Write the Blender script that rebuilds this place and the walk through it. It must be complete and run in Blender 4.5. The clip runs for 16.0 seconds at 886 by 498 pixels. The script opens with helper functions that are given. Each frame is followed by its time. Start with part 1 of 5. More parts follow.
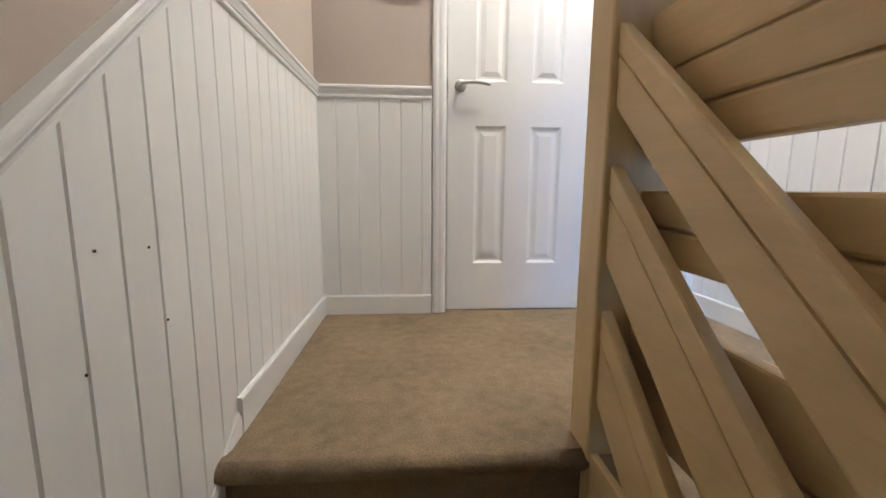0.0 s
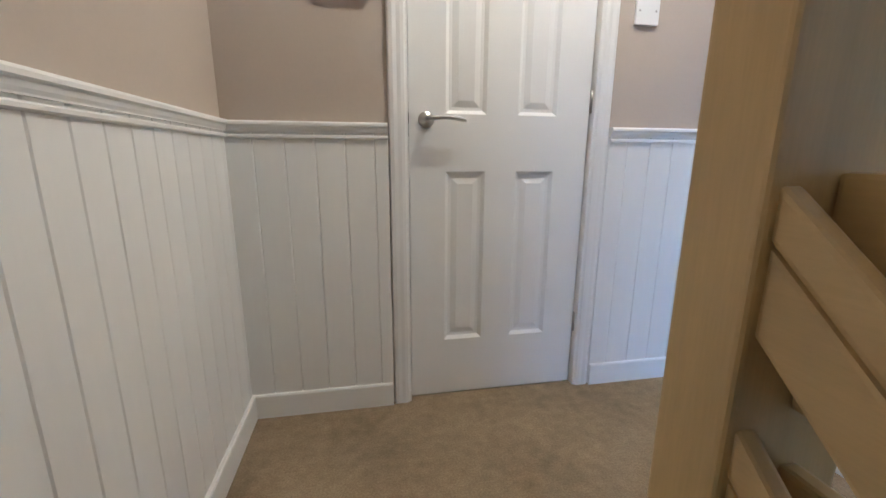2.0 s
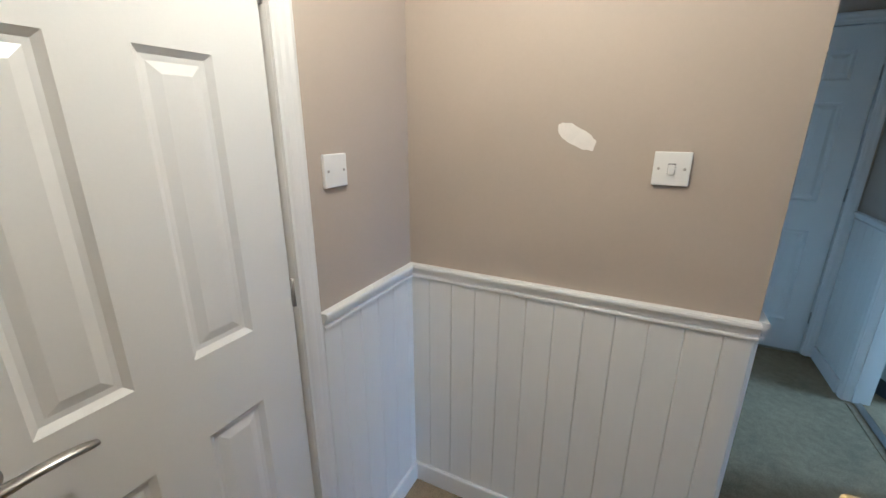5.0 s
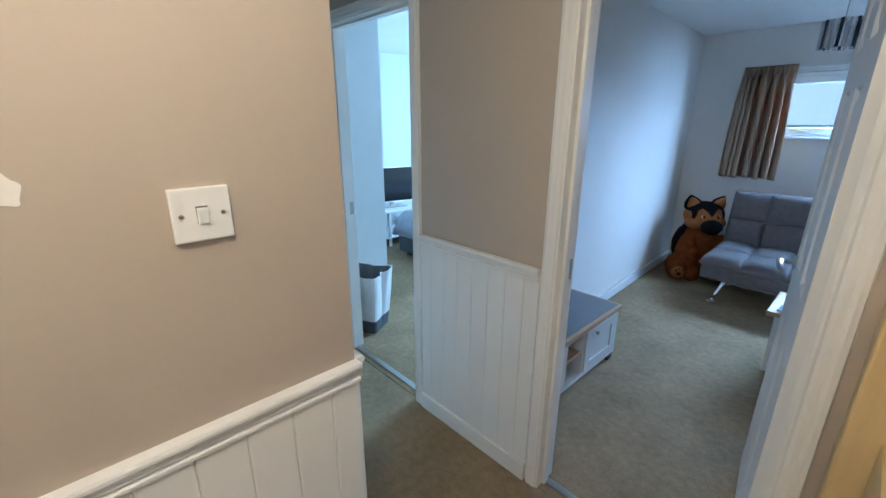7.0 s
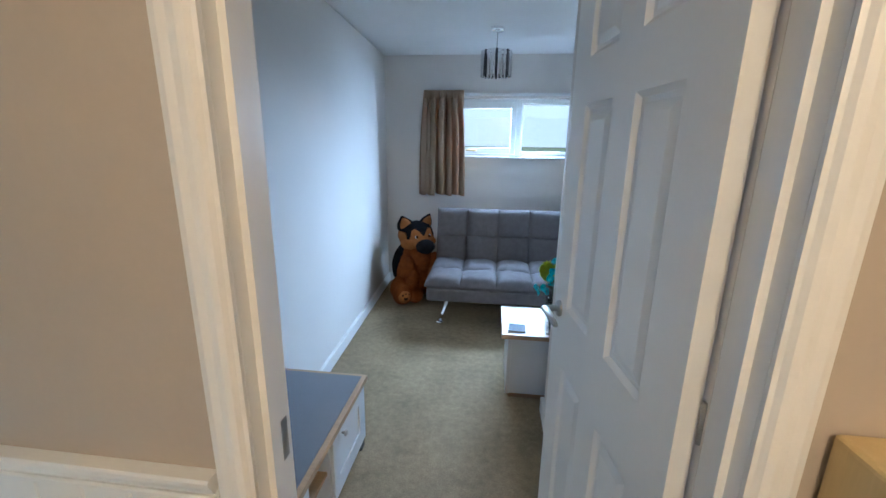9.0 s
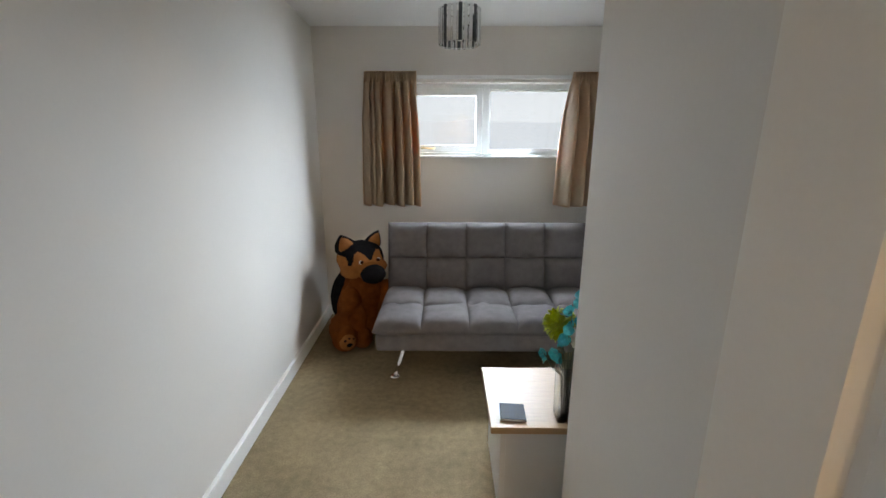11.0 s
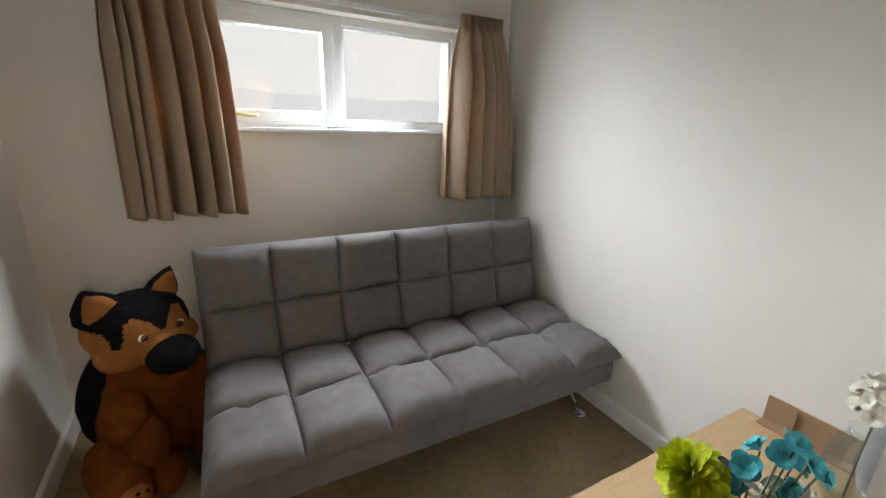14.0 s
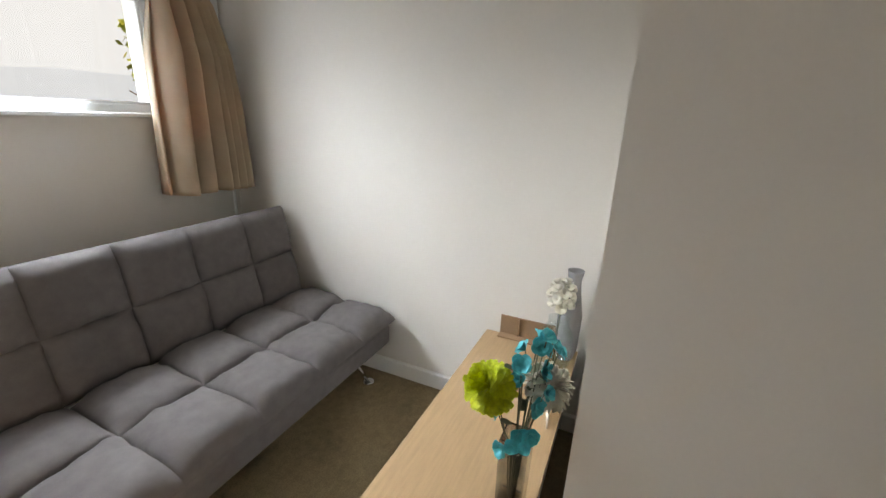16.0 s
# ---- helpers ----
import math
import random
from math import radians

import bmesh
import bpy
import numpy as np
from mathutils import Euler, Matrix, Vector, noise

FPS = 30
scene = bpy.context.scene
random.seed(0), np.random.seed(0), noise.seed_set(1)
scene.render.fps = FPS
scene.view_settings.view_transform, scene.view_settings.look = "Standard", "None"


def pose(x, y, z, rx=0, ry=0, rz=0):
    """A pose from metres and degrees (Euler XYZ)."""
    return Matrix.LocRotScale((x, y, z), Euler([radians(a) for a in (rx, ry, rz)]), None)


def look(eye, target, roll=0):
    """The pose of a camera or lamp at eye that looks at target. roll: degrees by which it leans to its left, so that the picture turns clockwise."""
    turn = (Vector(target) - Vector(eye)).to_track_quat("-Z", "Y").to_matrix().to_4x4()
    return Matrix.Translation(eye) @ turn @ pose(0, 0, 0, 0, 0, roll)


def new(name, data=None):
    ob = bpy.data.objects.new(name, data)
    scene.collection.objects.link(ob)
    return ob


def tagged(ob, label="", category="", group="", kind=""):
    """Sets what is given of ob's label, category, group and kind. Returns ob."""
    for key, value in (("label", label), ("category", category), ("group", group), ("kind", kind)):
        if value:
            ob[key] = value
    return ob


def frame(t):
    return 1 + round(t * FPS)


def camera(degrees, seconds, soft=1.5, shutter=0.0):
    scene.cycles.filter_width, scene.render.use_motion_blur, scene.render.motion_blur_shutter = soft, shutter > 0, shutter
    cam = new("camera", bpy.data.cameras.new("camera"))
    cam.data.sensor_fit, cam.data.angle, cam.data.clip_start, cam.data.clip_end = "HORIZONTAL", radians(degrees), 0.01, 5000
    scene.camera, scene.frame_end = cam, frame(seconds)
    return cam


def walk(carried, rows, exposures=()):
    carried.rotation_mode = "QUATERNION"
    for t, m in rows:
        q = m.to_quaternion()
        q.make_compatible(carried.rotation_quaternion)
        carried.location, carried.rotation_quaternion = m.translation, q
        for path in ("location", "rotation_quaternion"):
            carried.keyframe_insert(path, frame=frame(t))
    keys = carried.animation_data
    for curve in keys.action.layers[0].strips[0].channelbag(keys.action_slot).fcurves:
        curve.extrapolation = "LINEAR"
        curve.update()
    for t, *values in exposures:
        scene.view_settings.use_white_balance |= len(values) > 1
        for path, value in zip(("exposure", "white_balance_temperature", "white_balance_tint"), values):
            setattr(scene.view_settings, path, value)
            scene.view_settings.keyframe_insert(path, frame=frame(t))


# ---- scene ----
cam = camera(94.7, 16.0)
PATH = [
    (0, (0.41, 0.165, 0.555), (0.555, 2.139, 0.268), 0.4),
    (0.5, (0.408, 0.249, 0.592), (0.585, 2.214, 0.262), 0.3),
    (1, (0.404, 0.384, 0.654), (0.614, 2.339, 0.288), 0.2),
    (1.5, (0.378, 0.5, 0.795), (0.666, 2.436, 0.38), 0.3),
    (2, (0.416, 0.624, 0.884), (0.777, 2.541, 0.441), 0.3),
    (2.5, (0.445, 0.723, 1.0), (0.909, 2.616, 0.551), 0.2),
    (3, (0.406, 0.84, 1.102), (1.039, 2.68, 0.642), 0.3),
    (3.2, (0.4, 0.87, 1.142), (1.124, 2.675, 0.675), 0.3),
    (5.3, (0.578, 1.278, 1.489), (2.408, 1.835, 0.904), -0.2),
    (5.5, (0.634, 1.303, 1.483), (2.519, 1.635, 0.904), -0.5),
    (6, (0.772, 1.328, 1.492), (2.662, 1.071, 0.891), -0.1),
    (6.5, (0.898, 1.344, 1.503), (2.605, 0.491, 0.904), 0.0),
    (7, (1.006, 1.342, 1.509), (2.39, 0.028, 0.91), 0.2),
    (7.5, (1.107, 1.231, 1.51), (2.121, -0.387, 0.915), 0.3),
    (8, (1.204, 1.048, 1.506), (1.881, -0.746, 0.939), 0.3),
    (8.5, (1.301, 0.825, 1.509), (1.696, -1.061, 0.974), 0.6),
    (9, (1.368, 0.593, 1.496), (1.599, -1.33, 0.996), 0.8),
    (9.2, (1.374, 0.499, 1.494), (1.572, -1.428, 0.998), 0.9),
    (11.3, (1.486, -0.432, 1.436), (1.437, -2.373, 0.955), 0.2),
    (11.5, (1.513, -0.528, 1.439), (1.407, -2.464, 0.948), 0.3),
    (12, (1.57, -0.714, 1.46), (1.309, -2.625, 0.934), 0.3),
    (12.5, (1.663, -0.936, 1.46), (1.238, -2.813, 0.919), 0.8),
    (13, (1.699, -1.106, 1.449), (1.118, -2.936, 0.887), 1.2),
    (13.5, (1.713, -1.295, 1.397), (0.956, -3.062, 0.846), 1.5),
    (14, (1.735, -1.428, 1.406), (0.828, -3.115, 0.83), 1.6),
    (14.5, (1.818, -1.525, 1.416), (0.742, -3.103, 0.821), 1.9),
    (15, (1.893, -1.573, 1.412), (0.616, -2.988, 0.807), 2.1),
    (15.5, (1.907, -1.582, 1.408), (0.402, -2.747, 0.794), 2.1),
    (16, (1.845, -1.512, 1.411), (0.109, -2.293, 0.797), 2.2),
]
# seconds, stops, kelvin, tint
EXPO = [(0, 1.44, 4400, 8), (1.5, 1.06, 4400, 7), (3.0, 0.61, 4420, 6), (5.0, 0.40, 4450, 4), (6.4, 0.43, 4560, 3), (7.0, 0.56, 4700, 5), (7.5, 0.70, 4820, 6), (7.9, 0.80, 4950, 7), (8.6, 0.86, 5180, 8), (9.2, 0.82, 5400, 8), (11.3, 0.63, 7900, 15), (13, 0.61, 8300, 17), (16, 0.69, 8550, 17)]
walk(cam, [(t, look(eye, target, roll)) for t, eye, target, roll in PATH], EXPO)

# ---------- world and light ----------
world = bpy.data.worlds.new("sky")
scene.world = world
world.use_nodes = True
wn = world.node_tree
sky = wn.nodes.new("ShaderNodeTexSky")
sky.sky_type = "NISHITA"
sky.sun_disc = False
sky.sun_elevation = radians(38)
sky.sun_rotation = radians(31)
sky.air_density = 1.0
sky.dust_density = 3.0
wn.nodes["Background"].inputs[1].default_value = 0.15
wn.links.new(sky.outputs[0], wn.nodes["Background"].inputs[0])


def lamp(name, kind, energy, color, m, **kw):
    d = bpy.data.lights.new(name, kind)
    d.energy, d.color = energy, color
    for k, v in kw.items():
        if k == "size":
            d.size = v
        elif k == "size_y":
            d.shape, d.size_y = "RECTANGLE", v
        elif k == "radius":
            d.shadow_soft_size = v
        elif k == "angle":
            d.angle = v
        elif k == "spread":
            d.spread = v
    ob = new(name, d)
    ob.matrix_world = m
    return ob


lamp("sun", "SUN", 1.2, (1.0, 0.95, 0.88), look((0, 0, 10), (-3, -5, 5)), angle=radians(12))
# added lamps in place of sky light, in the study and bedroom window openings
# study: aimed apart, one to each side wall, one down the room
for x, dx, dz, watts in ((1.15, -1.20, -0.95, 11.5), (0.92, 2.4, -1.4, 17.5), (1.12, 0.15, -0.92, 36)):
    lamp("study_sky_lamp", "AREA", watts, (0.575, 0.76, 1.0), look((x, -3.93, 1.66), (x + dx, -2.83, 1.66 + dz)), size=0.9, size_y=0.5, spread=radians(96))
# the bedroom window itself is out of view
lamp("bedroom_sky_lamp", "AREA", 140, (0.62, 0.84, 1.0), look((3.35, -4.0, 1.5), (3.0, 0, 1.0)), size=1.1, size_y=1.1)
# the bulb over the landing
lamp("landing_bulb_light", "POINT", 21, (1.0, 0.73, 0.44), pose(1.06, 1.48, 2.145), radius=0.03)

# ---------- materials ----------


def mat(name, base, rough=0.6, metal=0.0, var=0.08, scale=6.0, bump=0.0, bscale=120.0, bdist=0.002, coat=0.0, spec=0.5, tint=None, rand=0.0, stretch=None, sheen=0.0):
    """Principled surface: base colour varied at two scales, with a fine relief."""
    m = bpy.data.materials.new(name)
    m.use_nodes = True
    nt = m.node_tree
    b = nt.nodes["Principled BSDF"]
    b.inputs["Roughness"].default_value = rough
    b.inputs["Metallic"].default_value = metal
    b.inputs["Specular IOR Level"].default_value = spec
    b.inputs["Coat Weight"].default_value = coat
    b.inputs["Sheen Weight"].default_value = sheen
    tc = nt.nodes.new("ShaderNodeTexCoord")
    mp = nt.nodes.new("ShaderNodeMapping")
    nt.links.new(tc.outputs["Object"], mp.inputs[0])
    if stretch:
        mp.inputs["Scale"].default_value = stretch
    n1 = nt.nodes.new("ShaderNodeTexNoise")
    n1.inputs["Scale"].default_value = scale
    n1.inputs["Detail"].default_value = 5
    nt.links.new(mp.outputs[0], n1.inputs["Vector"])
    n2 = nt.nodes.new("ShaderNodeTexNoise")
    n2.inputs["Scale"].default_value = bscale
    n2.inputs["Detail"].default_value = 4
    nt.links.new(mp.outputs[0], n2.inputs["Vector"])
    add = nt.nodes.new("ShaderNodeMath")
    add.operation = "MULTIPLY_ADD"
    nt.links.new(n2.outputs[0], add.inputs[0])
    add.inputs[1].default_value = 0.45
    nt.links.new(n1.outputs[0], add.inputs[2])
    ramp = nt.nodes.new("ShaderNodeValToRGB")
    ramp.color_ramp.elements[0].position = 0.42
    ramp.color_ramp.elements[1].position = 1.0
    t = tint or [c * (1 + var) for c in base]
    ramp.color_ramp.elements[0].color = (*[max(0, c * (1 - var)) for c in base], 1)
    ramp.color_ramp.elements[1].color = (*[min(1, c) for c in t], 1)
    nt.links.new(add.outputs[0], ramp.inputs[0])
    out = ramp.outputs[0]
    if rand:
        oi = nt.nodes.new("ShaderNodeObjectInfo")
        hs = nt.nodes.new("ShaderNodeHueSaturation")
        mr = nt.nodes.new("ShaderNodeMapRange")
        mr.inputs[3].default_value, mr.inputs[4].default_value = 1 - rand, 1 + rand
        nt.links.new(oi.outputs["Random"], mr.inputs[0])
        nt.links.new(mr.outputs[0], hs.inputs["Value"])
        nt.links.new(out, hs.inputs["Color"])
        out = hs.outputs[0]
    nt.links.new(out, b.inputs["Base Color"])
    if bump:
        bp = nt.nodes.new("ShaderNodeBump")
        bp.inputs["Strength"].default_value = bump
        bp.inputs["Distance"].default_value = bdist
        nt.links.new(n2.outputs[0], bp.inputs["Height"])
        nt.links.new(bp.outputs[0], b.inputs["Normal"])
    return m


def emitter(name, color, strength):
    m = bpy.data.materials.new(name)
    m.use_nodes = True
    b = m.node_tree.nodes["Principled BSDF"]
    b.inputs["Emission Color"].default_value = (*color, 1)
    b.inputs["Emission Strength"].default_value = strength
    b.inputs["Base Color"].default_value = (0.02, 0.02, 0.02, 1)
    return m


def glassy(name, color=(1, 1, 1), rough=0.0, ior=1.45):
    m = bpy.data.materials.new(name)
    m.use_nodes = True
    b = m.node_tree.nodes["Principled BSDF"]
    b.inputs["Base Color"].default_value = (*color, 1)
    b.inputs["Transmission Weight"].default_value = 1.0
    b.inputs["Roughness"].default_value = rough
    b.inputs["IOR"].default_value = ior
    return m


M_WALL = mat("landing_paint", (0.455, 0.388, 0.312), 0.75, var=0.03, scale=2.5, bump=0.10, bscale=90)
def carpet():
    """Twist pile: fine light and dark tufts, with faint trodden patches."""
    m = bpy.data.materials.new("carpet_pile")
    m.use_nodes = True
    nt = m.node_tree
    p = nt.nodes["Principled BSDF"]
    p.inputs["Roughness"].default_value = 0.95
    p.inputs["Specular IOR Level"].default_value = 0.1
    tc = nt.nodes.new("ShaderNodeTexCoord")
    tuft = nt.nodes.new("ShaderNodeTexNoise")
    tuft.inputs["Scale"].default_value, tuft.inputs["Detail"].default_value, tuft.inputs["Roughness"].default_value = 170, 6, 0.7
    worn = nt.nodes.new("ShaderNodeTexNoise")
    worn.inputs["Scale"].default_value, worn.inputs["Detail"].default_value = 3.5, 3
    clump = nt.nodes.new("ShaderNodeTexNoise")
    clump.inputs["Scale"].default_value, clump.inputs["Detail"].default_value = 26, 4
    for n in (tuft, worn, clump):
        nt.links.new(tc.outputs["Object"], n.inputs["Vector"])
    ramp = nt.nodes.new("ShaderNodeValToRGB")
    ramp.color_ramp.elements[0].position, ramp.color_ramp.elements[1].position = 0.28, 0.72
    ramp.color_ramp.elements[0].color = (0.205, 0.153, 0.088, 1)
    ramp.color_ramp.elements[1].color = (0.350, 0.267, 0.160, 1)
    nt.links.new(tuft.outputs[0], ramp.inputs[0])
    hs = nt.nodes.new("ShaderNodeHueSaturation")
    a = nt.nodes.new("ShaderNodeMath")
    a.operation = "MULTIPLY_ADD"
    nt.links.new(worn.outputs[0], a.inputs[0])
    a.inputs[1].default_value, a.inputs[2].default_value = 0.75, 0.30
    c = nt.nodes.new("ShaderNodeMath")
    c.operation = "MULTIPLY_ADD"
    nt.links.new(clump.outputs[0], c.inputs[0])
    c.inputs[1].default_value = 0.65
    nt.links.new(a.outputs[0], c.inputs[2])
    nt.links.new(c.outputs[0], hs.inputs["Value"])
    nt.links.new(ramp.outputs[0], hs.inputs["Color"])
    nt.links.new(hs.outputs[0], p.inputs["Base Color"])
    bp = nt.nodes.new("ShaderNodeBump")
    bp.inputs["Strength"].default_value, bp.inputs["Distance"].default_value = 0.6, 0.006
    nt.links.new(tuft.outputs[0], bp.inputs["Height"])
    nt.links.new(bp.outputs[0], p.inputs["Normal"])
    return m


M_CARPET = carpet()
# dark brown that puts the stairwell's deep shade into the wall colour
M_STAIRSHADE = mat("stairwell_shade_brown", (0.17, 0.090, 0.026), 0.6, var=0.08, scale=3, bump=0.1, bscale=90)
M_STUDY = mat("study_paint", (0.70, 0.653, 0.595), 0.75, var=0.03, scale=2.0, bump=0.10, bscale=90)
M_BED = mat("bedroom_paint", (0.52, 0.54, 0.54), 0.75, var=0.03, scale=2.0, bump=0.08, bscale=90)
M_CEIL = mat("ceiling_paint", (0.78, 0.77, 0.75), 0.85, var=0.03, scale=3, bump=0.12, bscale=70)
M_WHITE = mat("white_gloss_wood", (0.80, 0.785, 0.75), 0.34, var=0.025, scale=4, bump=0.06, bscale=160, bdist=0.001)
M_PLANK = mat("white_satin_plank", (0.80, 0.785, 0.745), 0.45, var=0.03, scale=5, bump=0.10, bscale=60, bdist=0.001, rand=0.015, stretch=(1, 1, 0.15))
M_CREAM = mat("cream_gloss_board", (0.60, 0.445, 0.205), 0.34, var=0.10, scale=3, bump=0.10, bscale=30, bdist=0.001, rand=0.03, stretch=(9, 0.7, 9))
M_CREAMV = mat("cream_gloss_post", (0.60, 0.445, 0.205), 0.34, var=0.10, scale=3, bump=0.10, bscale=30, bdist=0.001, rand=0.03, stretch=(9, 9, 0.7))
M_STEEL = mat("satin_steel", (0.45, 0.43, 0.40), 0.30, metal=1.0, var=0.03, scale=30)
M_CHROME = mat("chrome", (0.82, 0.82, 0.83), 0.08, metal=1.0, var=0.01, scale=20)
M_PLAST = mat("white_plastic", (0.80, 0.79, 0.76), 0.35, var=0.015, scale=20)
M_DARK = mat("dark_parts_and_gap_shade", (0.03, 0.028, 0.025), 0.7, var=0.1)
M_BLACK = mat("black_gloss", (0.012, 0.012, 0.014), 0.12, var=0.05)
M_FILLER = mat("wall_filler", (0.80, 0.76, 0.70), 0.8, var=0.04, scale=30, bump=0.2, bscale=120)
M_SOFA = mat("grey_weave", (0.146, 0.130, 0.126), 0.95, var=0.14, scale=22, bump=0.8, bscale=330, bdist=0.003, spec=0.15)
M_TAN = mat("tan_plush", (0.20, 0.056, 0.013), 1.0, var=0.25, scale=25, bump=1.0, bscale=330, bdist=0.012, spec=0.05)
M_TANL = mat("light_tan_plush", (0.36, 0.135, 0.042), 1.0, var=0.2, scale=25, bump=1.0, bscale=330, bdist=0.01, spec=0.05)
M_BLKP = mat("black_plush", (0.012, 0.011, 0.012), 1.0, var=0.3, scale=25, bump=1.0, bscale=330, bdist=0.012, spec=0.05)
M_OAK = mat("oak_veneer", (0.43, 0.275, 0.145), 0.42, var=0.12, scale=7, bump=0.05, bscale=60, stretch=(1.0, 12.0, 12.0))
M_OAKD = mat("brown_card", (0.30, 0.18, 0.10), 0.7, var=0.12, scale=9)
M_GREYP = mat("grey_painted_top", (0.17, 0.17, 0.18), 0.5, var=0.05, scale=9)
M_UNIT = mat("white_grey_painted", (0.62, 0.62, 0.61), 0.45, var=0.03, scale=9)
M_UPVC = mat("white_upvc", (0.82, 0.82, 0.80), 0.25, var=0.01, scale=9)
M_BRASS = mat("worn_brass", (0.70, 0.52, 0.24), 0.3, metal=1.0, var=0.08, scale=40)
M_TEAL = mat("teal_petal", (0.03, 0.44, 0.48), 0.6, var=0.25, scale=60)
M_LIME = mat("lime_petal", (0.50, 0.54, 0.02), 0.6, var=0.25, scale=60)
M_IVORY = mat("ivory_petal", (0.72, 0.68, 0.58), 0.6, var=0.1, scale=60)
M_STEM = mat("dull_stem", (0.10, 0.11, 0.06), 0.7, var=0.2, scale=60)
M_LEAF = mat("autumn_leaf", (0.34, 0.36, 0.05), 0.6, var=0.5, scale=8)
M_FELTW = mat("white_felt", (0.66, 0.67, 0.68), 0.9, var=0.05, scale=20, bump=0.3, bscale=300)
M_FELTD = mat("dark_felt", (0.07, 0.075, 0.085), 0.95, var=0.1, scale=20, bump=0.3, bscale=300)
M_BEDDING = mat("grey_bedding", (0.30, 0.32, 0.36), 0.9, var=0.12, scale=8)
M_FIELD = mat("far_field", (0.10, 0.13, 0.05), 0.95, var=0.4, scale=0.02, bscale=0.4)
M_BARK = mat("bark", (0.10, 0.075, 0.05), 0.9, var=0.3, scale=20, bump=0.8, bscale=60)
M_BULB = emitter("warm_bulb", (1.0, 0.72, 0.40), 6.0)


def pane_mat(name, tone, gloss=None):
    """Thin glazing: clear, with a Fresnel reflection or an even one."""
    m = bpy.data.materials.new(name)
    m.use_nodes = True
    nt = m.node_tree
    tr = nt.nodes.new("ShaderNodeBsdfTransparent")
    tr.inputs[0].default_value = tone
    gl = nt.nodes.new("ShaderNodeBsdfGlossy")
    gl.inputs["Roughness"].default_value = 0.02
    fr = nt.nodes.new("ShaderNodeFresnel")
    fr.inputs[0].default_value = 1.45
    mx = nt.nodes.new("ShaderNodeMixShader")
    if gloss is None:
        nt.links.new(fr.outputs[0], mx.inputs[0])
    else:
        mx.inputs[0].default_value = gloss
    nt.links.new(tr.outputs[0], mx.inputs[1])
    nt.links.new(gl.outputs[0], mx.inputs[2])
    nt.links.new(mx.outputs[0], nt.nodes["Material Output"].inputs[0])
    return m


M_PANE = pane_mat("window_pane_glass", (0.96, 0.975, 0.97, 1))
M_GLASS = pane_mat("jar_glass", (0.93, 0.965, 0.965, 1), 0.07)
M_VASE = glassy("smoked_vase_glass", (0.62, 0.63, 0.62), 0.02)


def curtain_mat():
    m = mat("beige_curtain_cloth", (0.42, 0.335, 0.23), 0.6, var=0.14, scale=8, bump=0.4, bscale=600, bdist=0.001)
    nt = m.node_tree
    b = nt.nodes["Principled BSDF"]
    tr = nt.nodes.new("ShaderNodeBsdfTranslucent")
    tr.inputs[0].default_value = (0.78, 0.36, 0.15, 1)
    mx = nt.nodes.new("ShaderNodeMixShader")
    mx.inputs[0].default_value = 0.33
    nt.links.new(b.outputs[0], mx.inputs[1])
    nt.links.new(tr.outputs[0], mx.inputs[2])
    nt.links.new(mx.outputs[0], nt.nodes["Material Output"].inputs[0])
    return m


M_CURT = curtain_mat()

# ---------- building helpers ----------


def box(bm, x0, x1, y0, y1, z0, z1, mi=0):
    vs = [bm.verts.new((x, y, z)) for z in (z0, z1) for y in (y0, y1) for x in (x0, x1)]
    for q in ((0, 2, 3, 1), (4, 5, 7, 6), (0, 1, 5, 4), (2, 6, 7, 3), (0, 4, 6, 2), (1, 3, 7, 5)):
        f = bm.faces.new([vs[i] for i in q])
        f.material_index = mi
    return bm


def boxes(*spans):
    bm = bmesh.new()
    for s in spans:
        box(bm, *s)
    return bm


def soft(bm, r=0.003, seg=2):
    bmesh.ops.bevel(bm, geom=list(bm.edges), offset=r, segments=seg, affect="EDGES", profile=0.6, clamp_overlap=True)
    return bm


def tube(bm, pts, r, n=10, caps=True, flat=1.0):
    """A round bar along points; r is one radius or one a point."""
    pts = [Vector(p) for p in pts]
    rs = r if isinstance(r, (list, tuple)) else [r] * len(pts)
    rings = []
    up = Vector((0, 0, 1))
    for i, p in enumerate(pts):
        d = (pts[min(i + 1, len(pts) - 1)] - pts[max(i - 1, 0)]).normalized()
        a = d.cross(up)
        if a.length < 0.05:
            a = d.cross(Vector((0, 1, 0)))
        a.normalize()
        b = a.cross(d)
        rings.append([bm.verts.new(p + a * rs[i] * math.cos(2 * math.pi * k / n) + b * rs[i] * flat * math.sin(2 * math.pi * k / n)) for k in range(n)])
    for r0, r1 in zip(rings, rings[1:]):
        for k in range(n):
            f = bm.faces.new((r0[k], r0[(k + 1) % n], r1[(k + 1) % n], r1[k]))
            f.smooth = True
    if caps:
        bm.faces.new(rings[0][::-1])
        bm.faces.new(rings[-1])
    return bm


def lathe(bm, prof, n=24, cx=0, cy=0):
    """A turned shape from (radius, z) pairs."""
    rings = [[bm.verts.new((cx + r * math.cos(2 * math.pi * k / n), cy + r * math.sin(2 * math.pi * k / n), z)) for k in range(n)] for r, z in prof]
    for r0, r1 in zip(rings, rings[1:]):
        for k in range(n):
            f = bm.faces.new((r0[k], r0[(k + 1) % n], r1[(k + 1) % n], r1[k]))
            f.smooth = True
    bm.faces.new(rings[0][::-1])
    bm.faces.new(rings[-1])
    return bm


